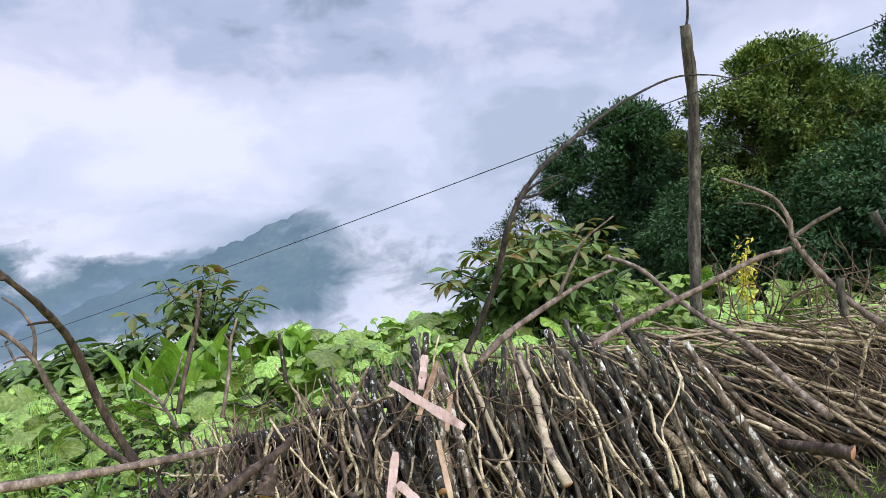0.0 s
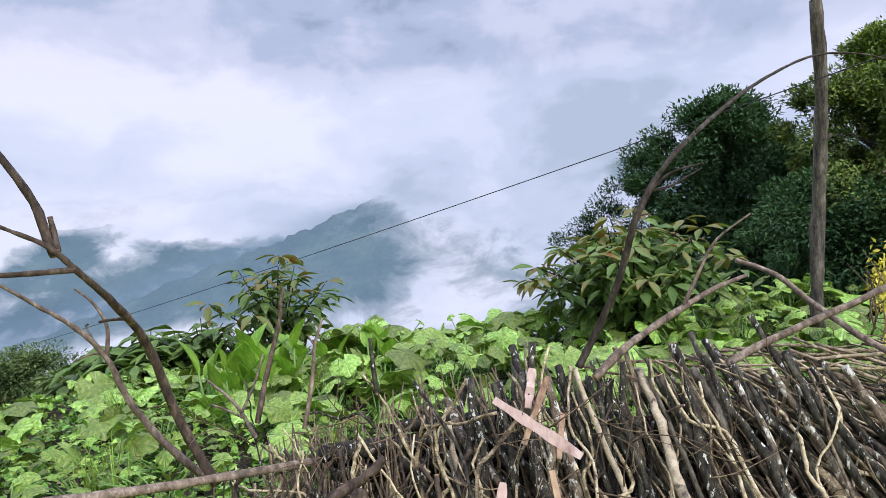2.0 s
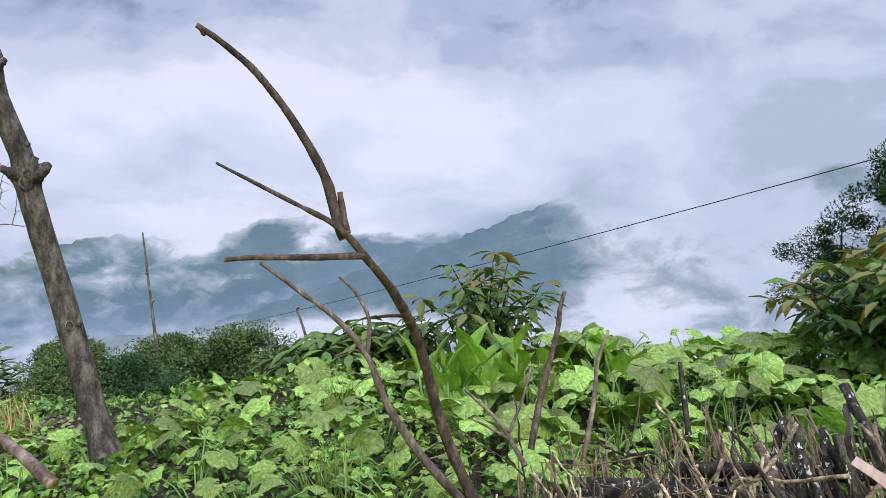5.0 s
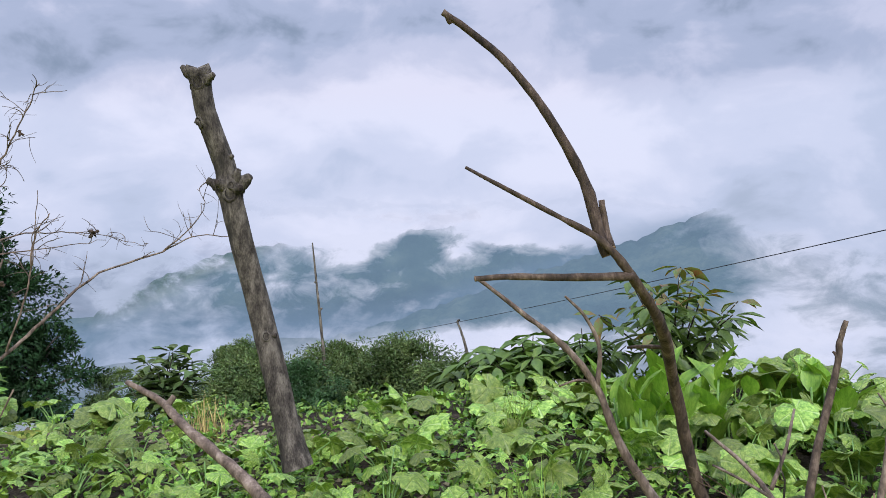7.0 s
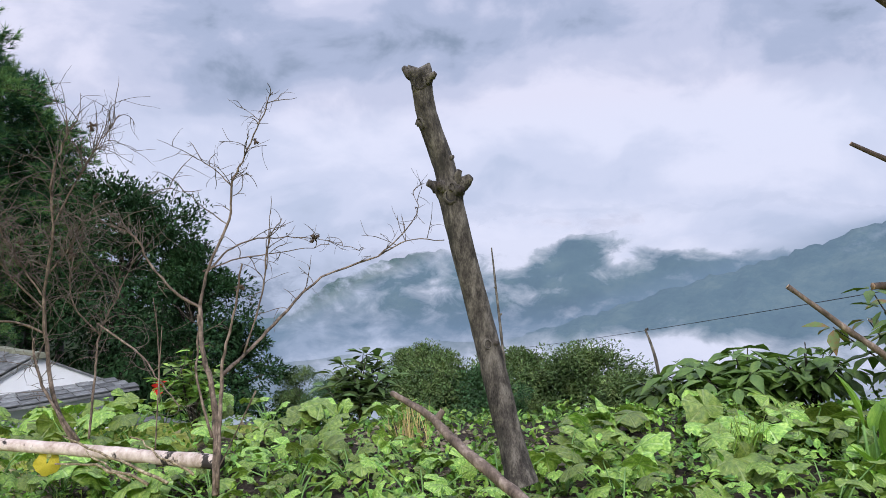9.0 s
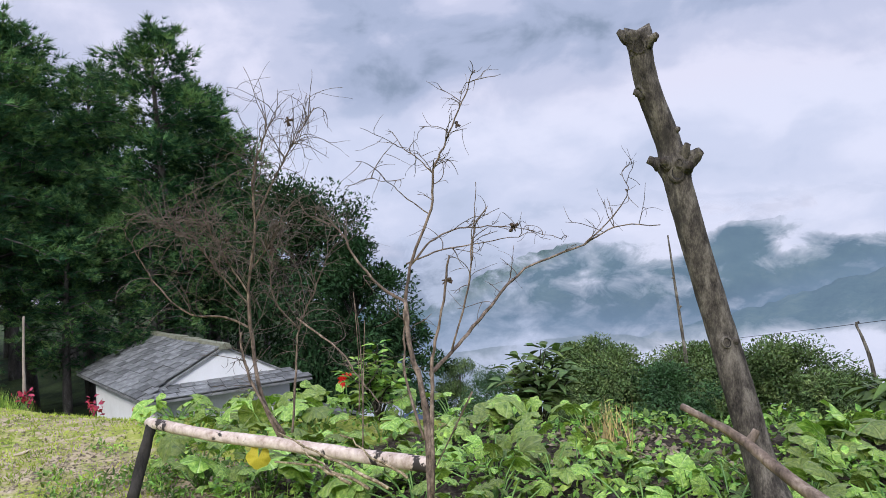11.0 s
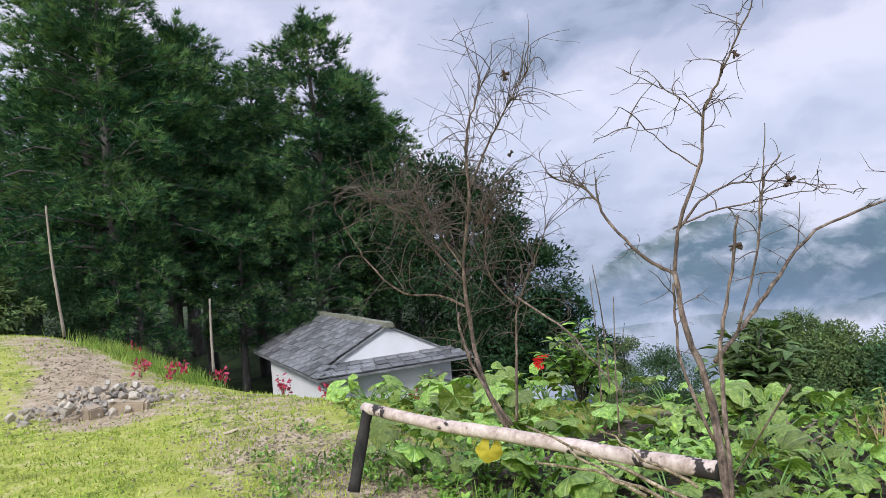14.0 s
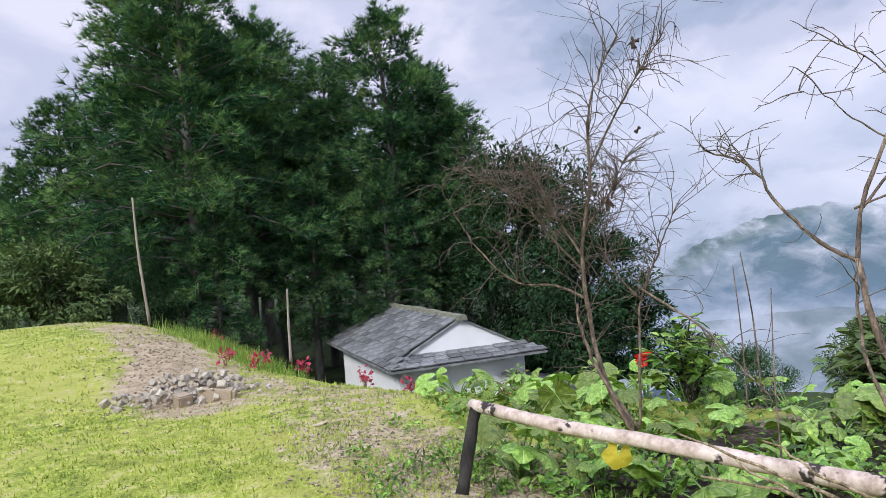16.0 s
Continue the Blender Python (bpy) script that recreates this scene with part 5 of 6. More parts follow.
for at, s, lab in (((-5.082, 3.363, 1.698), 0.07, "dark withered seed pod clinging to a twig"), ((-4.700, 2.641, 1.435), 0.05, "dark dry husk caught on a twig"), ((-4.796, 2.807, 2.199), 0.035, "small dark bud on a bare twig"),
                   ((-6.021, 2.403, 2.423), 0.06, "brown curled dead leaf on a twig"), ((-6.308, 2.365, 1.653), 0.08, "pale brown hanging dead leaf"), ((-6.402, 2.107, 1.730), 0.06, "pale curled dead leaf"), ((-6.128, 2.462, 2.010), 0.04, "small brown dead leaf")):
    dry_pod(at, s, lab)


# ---- woodpile ----
def woodpile():
    t = thing("woodpile", "long heap of stacked firewood sticks and brushwood", "woodpile", (0, 0, 0))
    count = 0

    def stick(x0, y0, z0, x1, y1, z1, r, mat, bend=0.03, cap=CUT_WOOD, name="stick"):
        a, b = np.array((x0, y0, z0)), np.array((x1, y1, z1))
        mid = [a + (b - a) * s + rng.normal(0, bend, 3) * [1, 0.6, 0.8] for s in (0.25, 0.5, 0.75)]
        g = Geo()
        tube(g, [a, *mid, b], r, r * 0.68, 8, 0, 4, 0.11, cap=1, wob=0.004)
        part(name, g, [mat, cap], t)

    def pick(*mats):
        return mats[rng.integers(len(mats))]

    def bough(x0, y0, z0, x1, y1, z1, r, mat, arch, name="stick"):
        """A long stick with one even bow to it and a few crooks."""
        a, b = np.array((x0, y0, z0)), np.array((x1, y1, z1))
        lift = unit(np.cross(b - a, [0.0, 1.0, 0.0])) * arch
        lift = lift if lift[2] > 0 else -lift
        mid = [a + (b - a) * q + lift * 4 * q * (1 - q) + rng.normal(0, 0.016, 3) for q in (0.2, 0.4, 0.6, 0.8)]
        g = Geo()
        tube(g, [a, *mid, b], r, r * 0.5, 7, 0, 3, 0.1, cap=1, wob=0.003)
        part(name, g, [mat, CUT_WOOD], t)

    # thick lichen-spotted logs of the middle, nearly upright
    for i in range(74):
        x = -0.6 + 1.7 * rng.random()
        deep = rng.random()
        top = 0.79 + 0.1 * rng.normal() - 0.14 * step(-0.1, -0.6, x)
        sl = 0.12 + 0.25 * step(0.3, 1.1, x) + rng.normal(0, 0.13)
        mat = pick(BARK_DARK, BARK_DARK, LICHEN, STICK, BARK_DARK, STICK, BARK_DARK, BARK)
        stick(x + sl, 2.96 + 0.3 * deep, gz(x, 3.0) - 0.03, x - 0.06, 3.36 + 0.36 * deep, top, 0.008 + 0.02 * rng.random() ** 1.2, mat, 0.026, name="log")
    for i in range(16):
        x = -0.5 + 1.75 * (i + 0.6 * rng.random()) / 16
        sl = 0.1 + 0.3 * step(0.3, 1.2, x) + rng.normal(0, 0.06)
        stick(x + sl, 2.93 + 0.06 * rng.random(), 0.0, x - 0.04, 3.3 + 0.08 * rng.random(), 0.74 + 0.16 * rng.random() - 0.1 * step(-0.1, -0.6, x), 0.015 + 0.011 * rng.random(), pick(BARK_DARK, LICHEN, BARK_DARK, LICHEN, BARK_DARK, PALE_BARK), 0.018, name="log")
    # thin crooked pieces between them
    for i in range(46):
        x = -0.65 + 1.8 * rng.random()
        stick(x + rng.normal(0.1, 0.2), 2.93 + 0.12 * rng.random(), 0.05 + 0.3 * rng.random(), x - 0.05, 3.3 + 0.2 * rng.random(), 0.6 + 0.3 * rng.random(), 0.004 + 0.006 * rng.random(), pick(STICK, STICK_PALE, BARK_DARK), 0.04)
    # broken short sticks at the low end of the heap, leaning every way
    for i in range(74):
        x = -1.5 + 1.0 * rng.random()
        top = 0.3 + 0.34 * rng.random() + 0.14 * step(-1.2, -0.6, x)
        yy = 2.88 + 0.35 * rng.random()
        stick(x + rng.normal(0, 0.2), yy, 0.05, x + rng.normal(0, 0.16), yy + 0.2, top, 0.005 + 0.011 * rng.random() ** 1.5, pick(STICK, BARK_BROWN, BARK_DARK, STICK, STICK_PALE, BARK_BROWN), 0.035)
    # long bowed brushwood sweeping down to one side
    for i in range(120):
        x = 0.55 + 2.7 * rng.random()
        d = rng.random()
        top = 0.62 + 0.24 * rng.random() + 0.16 * step(1.9, 2.8, x)
        ln = 0.35 + 0.85 * rng.random()
        bough(x + ln, 3.05 + 0.3 * d + 0.12 * x, 0.05 + 0.35 * rng.random() * rng.random(), x - 0.15, 3.36 + 0.4 * d + 0.1 * x, top, 0.005 + 0.011 * rng.random() ** 2, pick(STICK, STICK, STICK_PALE, STICK_PALE, BARK_DARK, BARK_BROWN), 0.03 + 0.09 * rng.random())
    # sticks lying along the top and logs within
    for i in range(11):
        x = 0.8 + 2.0 * rng.random()
        y, z = 3.5 + 0.45 * rng.random(), 0.66 + 0.1 * rng.random()
        bough(x + 0.8, y - 0.15, z - 0.05, x - 0.6, y + 0.1, z + 0.08 * rng.random(), 0.007 + 0.007 * rng.random(), pick(STICK, STICK_PALE), 0.06 * rng.random())
    for x, y, z, r in ((1.75, 3.42, 0.16, 0.045), (2.0, 3.5, 0.26, 0.05), (2.2, 3.55, 0.12, 0.05), (1.55, 3.62, 0.3, 0.04), (2.5, 3.62, 0.22, 0.05)):
        stick(x, y, z, x - 1.0, y + 0.25, z + 0.05, r, BARK_DARK, 0.02, name="log")
    stick(*(1.663, 2.971, 0.330), *(1.471, 3.238, 0.310), 0.034, BARK_BROWN, 0.01, name="log")
    # loose sticks thrown across the face
    for i in range(46):
        x, z = -1.35 + 4.2 * rng.random(), 0.18 + 0.6 * rng.random()
        a, ln = rng.normal(1.0, 0.8), 0.1 + 0.22 * rng.random()
        y = 2.93 + 0.42 * z + 0.13 * max(x, 0) + 0.08 * rng.random()
        stick(x + ln * math.cos(a), y - 0.05, max(0.03, z - ln * math.sin(a)), x - ln * math.cos(a), y + 0.06, z + ln * math.sin(a), 0.004 + 0.008 * rng.random() ** 1.5, pick(STICK, STICK, STICK_PALE, BARK_DARK, BARK_BROWN), 0.03)
    # marked pieces
    stick(*(0.415, 2.930, 0.335), *(0.299, 3.422, 0.830), 0.023, PALE_BARK, 0.012, name="log")
    stick(*(-0.115, 2.889, 0.382), *(-0.234, 3.697, 0.917), 0.024, BARK_DARK, 0.012, name="log")
    stick(*(-0.838, 2.801, 0.469), *(-0.818, 2.843, 0.574), 0.04, BARK_BROWN, 0.004, name="log")
    stick(*(-1.032, 2.799, 0.490), *(-0.731, 2.946, 0.659), 0.024, BARK_BROWN, 0.01, TAN_WOOD, name="log")

    def slat(p, q, width, mat):
        p, q = np.array(p), np.array(q)
        d = unit(q - p)
        s = unit(np.cross(d, [0.1, -1.0, 0.25])) * width * 0.5
        n = np.cross(s, d)
        n = unit(n) * 0.008
        rows, v = 7, []
        for i in range(rows):
            c = p + (q - p) * i / (rows - 1) + n * rng.normal(0, 0.5)
            k = (1 if 0 < i < rows - 1 else 0.8) * (0.9 + 0.1 * rng.normal())
            v += [c - s * k - n, c + s * k - n, c + s * k + n, c - s * k + n]
        f = [(0, 1, 2, 3), (4 * rows - 1, 4 * rows - 2, 4 * rows - 3, 4 * rows - 4)]
        f += [(4 * i + j, 4 * i + 4 + j, 4 * i + 4 + (j + 1) % 4, 4 * i + (j + 1) % 4) for i in range(rows - 1) for j in range(4)]
        g = Geo()
        g.add(v, f)
        part("split_strip", g, mat, t, "split strip of pale wood", False)

    slat((-0.313, 3.110, 0.815), (0.001, 2.972, 0.619), 0.04, PINK_WOOD)
    slat((-0.091, 3.237, 0.865), (-0.210, 3.124, 0.627), 0.027, TAN_WOOD)
    slat((-0.151, 3.290, 0.888), (-0.182, 3.208, 0.747), 0.04, PINK_WOOD)
    slat((-0.045, 3.187, 0.725), (-0.081, 3.064, 0.580), 0.027, TAN_WOOD)
    slat((-0.117, 2.910, 0.594), (-0.081, 2.780, 0.375), 0.027, TAN_WOOD)
    slat((-0.293, 2.842, 0.586), (-0.329, 2.754, 0.411), 0.04, PINK_WOOD)
    slat((-0.287, 2.756, 0.487), (-0.203, 2.710, 0.405), 0.04, PINK_WOOD)
    # fine brush, then dark filler logs for the shaded inside of the heap
    g = Geo()
    for i in range(430):
        x = -1.4 + 4.6 * rng.random()
        side = step(0.3, 1.2, x)
        ln = 0.1 + 0.75 * side * rng.random()
        dep = 0.5 * rng.random()
        y0 = 3.06 + dep + 0.1 * max(x, 0)
        top = (0.62 + 0.2 * rng.random()) * (0.75 + 0.25 * step(-1.2, -0.5, x)) + 0.1 * step(2, 3, x)
        a, b = np.array((x + ln, y0, 0.02 + 0.25 * rng.random())), np.array((x - 0.05 + rng.normal(0, 0.06), y0 + 0.4, top))
        tube(g, [a, (a + b) / 2 + rng.normal(0, 0.05, 3), b], 0.005 + 0.006 * rng.random(), 0.003, 5, 0, 2, 0.05)
    for i in range(46):
        x = 1.5 + 2.0 * rng.random()
        a = np.array((x, 3.5 + 0.5 * rng.random() + 0.1 * x, 0.74 + 0.14 * rng.random()))
        twig_spray(g, a, np.array((rng.normal(0.1, 0.45), rng.normal(0, 0.3), 1.0)), 0.2 + 0.2 * rng.random(), 0.005, 1, 0.2)
    for i in range(150):
        x = -1.4 + 4.6 * rng.random()
        a = np.array((x, 2.98 + 0.35 * rng.random() + 0.1 * max(x, 0), 0.15 + 0.6 * rng.random()))
        twig_spray(g, a, np.array((rng.normal(0, 0.7), -0.35, rng.normal(0.25, 0.5))), 0.18 + 0.25 * rng.random(), 0.0035, 1, 0.25)
    part("brushwood", g, STICK_LOOSE, t, "tangle of fine twigs", kind="stuff")
    # added logs whose dark colour stands in for shade between the sticks
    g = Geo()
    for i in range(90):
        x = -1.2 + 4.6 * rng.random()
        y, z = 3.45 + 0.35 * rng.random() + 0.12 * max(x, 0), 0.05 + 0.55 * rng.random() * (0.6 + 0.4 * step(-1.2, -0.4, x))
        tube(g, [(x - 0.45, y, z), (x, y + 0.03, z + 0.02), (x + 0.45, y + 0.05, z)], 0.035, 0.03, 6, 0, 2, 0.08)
    part("packed_wood", g, BARK_DARK, t, "dark filler logs standing for shade inside the heap", kind="stuff")
    return t


woodpile()
rod("fallen_log", "long pale log lying at the foot of the bed", "log", [(-1.891, 2.579, 0.686), (-1.699, 2.757, 0.642), (-1.425, 3.008, 0.594), (-1.092, 3.295, 0.547)], 0.021, 0.017, BRANCH_TAN, (), 10, cap=TAN_WOOD)


# ---- squash garden ----
def squash_leaf_mesh(seed, mat):
    """A broad lobed leaf, notched at its stalk, dished and rippled along its veins."""
    r = np.random.default_rng(seed)
    n = 22
    th = np.linspace(-0.42 * np.pi, 1.42 * np.pi, n)
    q = (th - 0.5 * np.pi) / (0.92 * np.pi)
    rad = 0.93 + 0.065 * np.cos(5 * (th - 0.5 * np.pi)) + r.normal(0, 0.035, n)
    rad *= 1 - 0.12 * np.abs(q) ** 3
    v, f = [(0, 0, 0)], []
    for k in (0.36, 0.7, 1.0):
        for i in range(n):
            z = -0.09 * np.cos(5 * (th[i] - 0.5 * np.pi)) * k - 0.26 * k * k * (1 + 0.6 * np.sin(th[i] + seed)) + r.normal(0, 0.045) * k
            v.append((np.cos(th[i]) * rad[i] * k, np.sin(th[i]) * rad[i] * k, z))
    f += [(0, 1 + i, 2 + i) for i in range(n - 1)]
    f += [(1 + i + b, 1 + n + i + b, 2 + n + i + b, 2 + i + b) for b in (0, n) for i in range(n - 1)]
    g = Geo()
    g.add(v, f)
    return g.mesh("leaf", mat)


LEAF_MESHES = [squash_leaf_mesh(s, SQUASH) for s in range(7)]
YELLOW_MESH = squash_leaf_mesh(31, SQUASH_YELLOW)


def bed_front(x):
    return np.where(x > -1.3, 4.0, np.where(x > -3.4, 3.6, np.where(x > -4.9, 3.0, np.where(x > -7.2, 2.95 + (x + 4.9) * 0.46, 2.3))))


def squash_plant(x, y, n, size, tall):
    z = gz(x, y)
    t = thing("squash_plant", "sprawling squash plant with broad green leaves", "plant", (x, y, z), "squash plants in the bed")
    g = Geo()
    for k in range(n):
        a = rng.random() * 2 * np.pi
        d = 0.06 + 0.3 * rng.random()
        top = np.array((np.cos(a) * d, np.sin(a) * d, tall * (0.45 + 0.55 * rng.random())))
        g = Geo()
        tube(g, [(top[0] * 0.15, top[1] * 0.15, 0.0), top * [0.5, 0.5, 0.62], top], 0.006, 0.004, 4, 0, 2, 0.02)
        part("stalk", g, STEM, t)
        ob = new("leaf", LEAF_MESHES[rng.integers(7)])
        ob.parent = t
        s = size * (0.4 + 0.95 * rng.random() ** 1.3)
        ob.matrix_basis = pose(*top, rng.normal(-10, 24), rng.normal(0, 24), math.degrees(a) - 90 + rng.normal(0, 25)) @ Matrix.Diagonal((s, s, s, 1))


spots = []
for _ in range(12000):
    x, y = -9.6 + 15.5 * rng.random(), 2.0 + 7.2 * rng.random()
    if len(spots) >= 200 or y < float(bed_front(x)) or float(beyond(np.array([x]), np.array([y]))[0]) > (0.3 if -9.3 < x < -6.3 else -0.35):
        continue
    if np.hypot(x + 3.8, y - 3.75) < 0.4 or (-6.2 < x < -4.6 and y > 4.45 - 0.2 * rng.random()) or (x > 1.0 and y < 4.5):
        continue
    lush = float(ripple(np.array([x]), np.array([y]), 1.15, 2.4)[0])
    if x < -1.6 and y < 5.5 and lush < -0.6:
        continue
    if all((x - a) ** 2 + (y - b) ** 2 > 0.4 ** 2 for a, b, _ in spots):
        spots.append((x, y, lush))
for x, y, lush in spots:
    far = step(3.6, 6.0, y)
    size = (0.08 + 0.06 * far + 0.03 * step(-5.2, -6.2, x)) * (0.8 + 0.45 * rng.random())
    tall = 0.2 + 0.1 * lush + 0.16 * far * step(-3.6, -1.6, x) + 0.12 * rng.random() - 0.05 * step(-7.2, -8.2, x)
    squash_plant(x, y, int(rng.integers(7, 11)), size, max(0.14, tall))
ob = tagged(new("yellow_leaf", YELLOW_MESH), "yellowed squash leaf hanging under the rail", "leaf")
ob.matrix_world = pose(*(-5.902, 2.091, 0.462), 90, 0, 63) @ pose(0, 0, 0, 0, 0, 165) @ Matrix.Diagonal((0.075, 0.075, 0.075, 1))


def weeds():
    g = Geo()
    n = 60000
    x = -9.5 + 14.5 * rng.random(n)
    y = np.where(x > -4.9, 3.2, 2.0) + 5.5 * rng.random(n) ** 1.3
    keep = (beyond(x, y) < 0.3) & ((x < -1.2) | (y > 3.9)) & ((x > -6.7) | (rng.random(n) < 0.4)) & (y > bed_front(x) - 0.45) & ((x > -4.9) | (rng.random(n) < 0.75))
    x, y = x[keep], y[keep]
    clump = 0.5 + 0.5 * ripple(x, y, 3.3, 5.0)
    thick = rng.random(len(x)) < 0.4 + 0.9 * clump
    x, y, clump = x[thick], y[thick], clump[thick]
    p = np.stack([x, y, ground_z(x, y) + 0.015 + (0.03 + 0.2 * clump ** 1.5) * rng.random(len(x))], 1)
    L = 0.028 + 0.06 * rng.random(len(x)) ** 1.5
    ax = rand_dirs(len(x), 0.25) * [1, 1, 0.7]
    leaves(g, p, ax, rng.normal(0, 0.4, p.shape) + [0, 0, 1], L, L * 0.6, LEAF6)
    n = 1500
    c = np.array((-7.3, 1.75)) + rng.normal(0, 1, (60, 2)) * [0.55, 0.3]
    q = c[rng.integers(0, 60, n)] + rng.normal(0, 0.045, (n, 2))
    p = np.concatenate([q, ground_z(q[:, 0], q[:, 1])[:, None] + 0.01 + 0.07 * rng.random((n, 1))], 1)
    leaves(g, p, rand_dirs(n, 0.4), rng.normal(0, 0.4, p.shape) + [0, 0, 1], 0.03 + 0.03 * rng.random(n), 0.02, LEAF6)
    single("low_weeds", g, WEED, "low mixed weeds covering the bed", "weeds", kind="stuff", smooth=False)


weeds()


def canna_leaf(seed):
    r = np.random.default_rng(seed)
    rows, v, f = 8, [], []
    for i in range(rows):
        s = i / (rows - 1)
        w = 0.3 * np.sin(np.pi * min(1, 0.06 + s * 0.97)) ** 0.75 * (1 - 0.25 * s)
        bend = 0.16 * s * s
        v += [(-w, s, -bend + 0.35 * w + r.normal(0, 0.008)), (0, s, -bend), (w, s, -bend + 0.35 * w + r.normal(0, 0.008))]
    for i in range(rows - 1):
        for j in range(2):
            f.append((3 * i + j, 3 * i + j + 1, 3 * i + j + 4, 3 * i + j + 3))
    g = Geo()
    g.add(v, f)
    return g.mesh("leaf", CANNA)


CANNA_MESHES = [canna_leaf(s) for s in range(4)]


def canna(x, y, n, tall, wide):
    t = thing("canna_clump", "upright clump of broad light green canna leaves", "plant", (x, y, gz(x, y)), "canna clumps")
    g = Geo()
    for k in range(n):
        a, d = rng.random() * 2 * np.pi, wide * rng.random() ** 0.6
        bx, by = np.cos(a) * d, np.sin(a) * d
        s = tall * (0.33 + 0.14 * rng.random())
        h = max(0.04, tall * (0.3 + 0.62 * rng.random()) - s * 0.75)
        g = Geo()
        tube(g, [(bx * 0.8, by * 0.8, 0), (bx, by, h + 0.03)], 0.012, 0.008, 6, 0, 2, 0.03)
        part("stalk", g, STEM, t)
        ob = new("leaf", CANNA_MESHES[k % 4])
        ob.parent = t
        ob.matrix_basis = pose(bx, by, h, 0, 0, rng.random() * 360) @ pose(0, 0, 0, 66 + rng.normal(0, 12), 0, 0) @ Matrix.Diagonal((s, s, s, 1))


for q, n, tl, wd in (((-2.49, 5.72), 13, 0.85, 0.25), ((-2.22, 5.93), 12, 0.95, 0.22), ((-1.90, 6.13), 9, 0.75, 0.22), ((-1.46, 6.36), 9, 0.85, 0.16), ((-0.19, 6.51), 5, 0.62, 0.12)):
    canna(*q, int(n * 2.0), tl * 0.84, wd * 1.15)


def leafy_shrub(name, label, base, height, spread, n_stems, whorls, leaf, red, group, mat=SAPLING, droop=0.5):
    """A shrub of arching stems with whorls of long drooping leaves, the youngest reddish."""
    x, y = base
    t = thing(name, label, "shrub", (x, y, gz(x, y)), group)
    g = Geo()
    for k in range(n_stems):
        a = k * 2.4 + rng.normal(0, 0.3)
        lean = spread * np.sqrt((k + 0.4) / n_stems)
        tip = np.array((np.cos(a) * lean, np.sin(a) * lean, height * (1 - 0.42 * (lean / spread) ** 2) * (0.85 + 0.2 * rng.random())))
        pts = [np.zeros(3), tip * [0.35, 0.35, 0.55] + rng.normal(0, 0.03, 3), tip]
        wood = Geo()
        c = tube(wood, pts, 0.016, 0.005, 5, 0, 6, 0.05)
        part("stem", wood, BARK_DARK, t)
        for w in range(whorls):
            j = int(len(c) * (0.45 + 0.55 * (w + 0.5) / whorls))
            j = min(j, len(c) - 1)
            m = int(rng.integers(4, 7))
            th = rng.random() * 6.28 + np.arange(m) * 6.28 / m
            ax = np.stack([np.cos(th), np.sin(th), rng.normal(-droop * (1 - 0.6 * w / whorls), 0.25, m)], 1)
            L = leaf * (0.7 + 0.5 * rng.random(m))
            young = w == whorls - 1 and rng.random() < red
            leaves(g, np.tile(c[j], (m, 1)) + unit(ax) * 0.03, ax, rng.normal(0, 0.25, (m, 3)) + [0, 0, 1], L, L * 0.42, LEAF6, 1 if young else 0)
    part("foliage", g, [mat, RED_TIP], t, "long pointed leaves, some reddish")
    return t


leafy_shrub("sapling", "young tree with long drooping leaves and reddish tips", (-2.70, 7.51), 1.2, 0.8, 17, 4, 0.22, 0.65, "shrubs along the bed")
leafy_shrub("leafy_shrub", "broad shrub with large drooping reddish-green leaves", (0.94, 7.26), 1.33, 1.05, 52, 5, 0.21, 0.65, "shrubs along the bed")
leafy_shrub("leafy_shrub", "dark shrub with large drooping glossy leaves", (-4.22, 7.50), 0.64, 0.7, 22, 4, 0.26, 0.0, "shrubs along the bed")
leafy_shrub("leafy_shrub", "dark shrub with drooping leaves at the brink", (-4.90, 7.48), 0.45, 0.5, 12, 3, 0.24, 0.0, "shrubs along the bed")
leafy_shrub("leafy_shrub", "dark drooping shrub between the canna and the brink", (-3.66, 7.83), 0.7, 0.5, 12, 3, 0.22, 0.1, "shrubs along the bed")
leafy_shrub("upright_shrub", "upright shrub with bright green narrow leaves", (-7.88, 3.88), 0.75, 0.3, 9, 5, 0.14, 0.0, "shrubs along the bed", WEED, -0.2)
leafy_shrub("upright_shrub", "young shrub with narrow upright leaves", (-8.00, 5.99), 0.88, 0.45, 14, 5, 0.2, 0.0, "shrubs along the bed", BUSH, -0.2)


def grass_tuft(at, n, ln, spread, mat, label, name="grass_tuft"):
    g = Geo()
    x, y = at
    p = np.stack([x + rng.normal(0, spread, n), y + rng.normal(0, spread, n)], 1)
    p = np.concatenate([p, ground_z(p[:, 0], p[:, 1])[:, None]], 1)
    leaves(g, p, rng.normal(0, 0.25, (n, 3)) + [0, 0, 1], rng.normal(0, 1, (n, 3)), ln * (0.5 + 0.6 * rng.random(n)), 0.012, BLADE)
    single(name, g, mat, label, "grass", "grass tufts", kind="stuff", smooth=False)


grass_tuft((-3.49, 5.71), 60, 0.42, 0.07, TALL_GRASS, "tuft of long green grass in the bed")
grass_tuft((-5.47, 4.49), 60, 0.4, 0.07, STRAW, "tuft of dry straw-coloured stalks")
grass_tuft((-2.59, 4.07), 50, 0.4, 0.06, TALL_GRASS, "tuft of long green grass in the bed")
grass_tuft((-6.14, 2.19), 70, 0.2, 0.1, TALL_GRASS, "tuft of grass under the rail")
g = Geo()
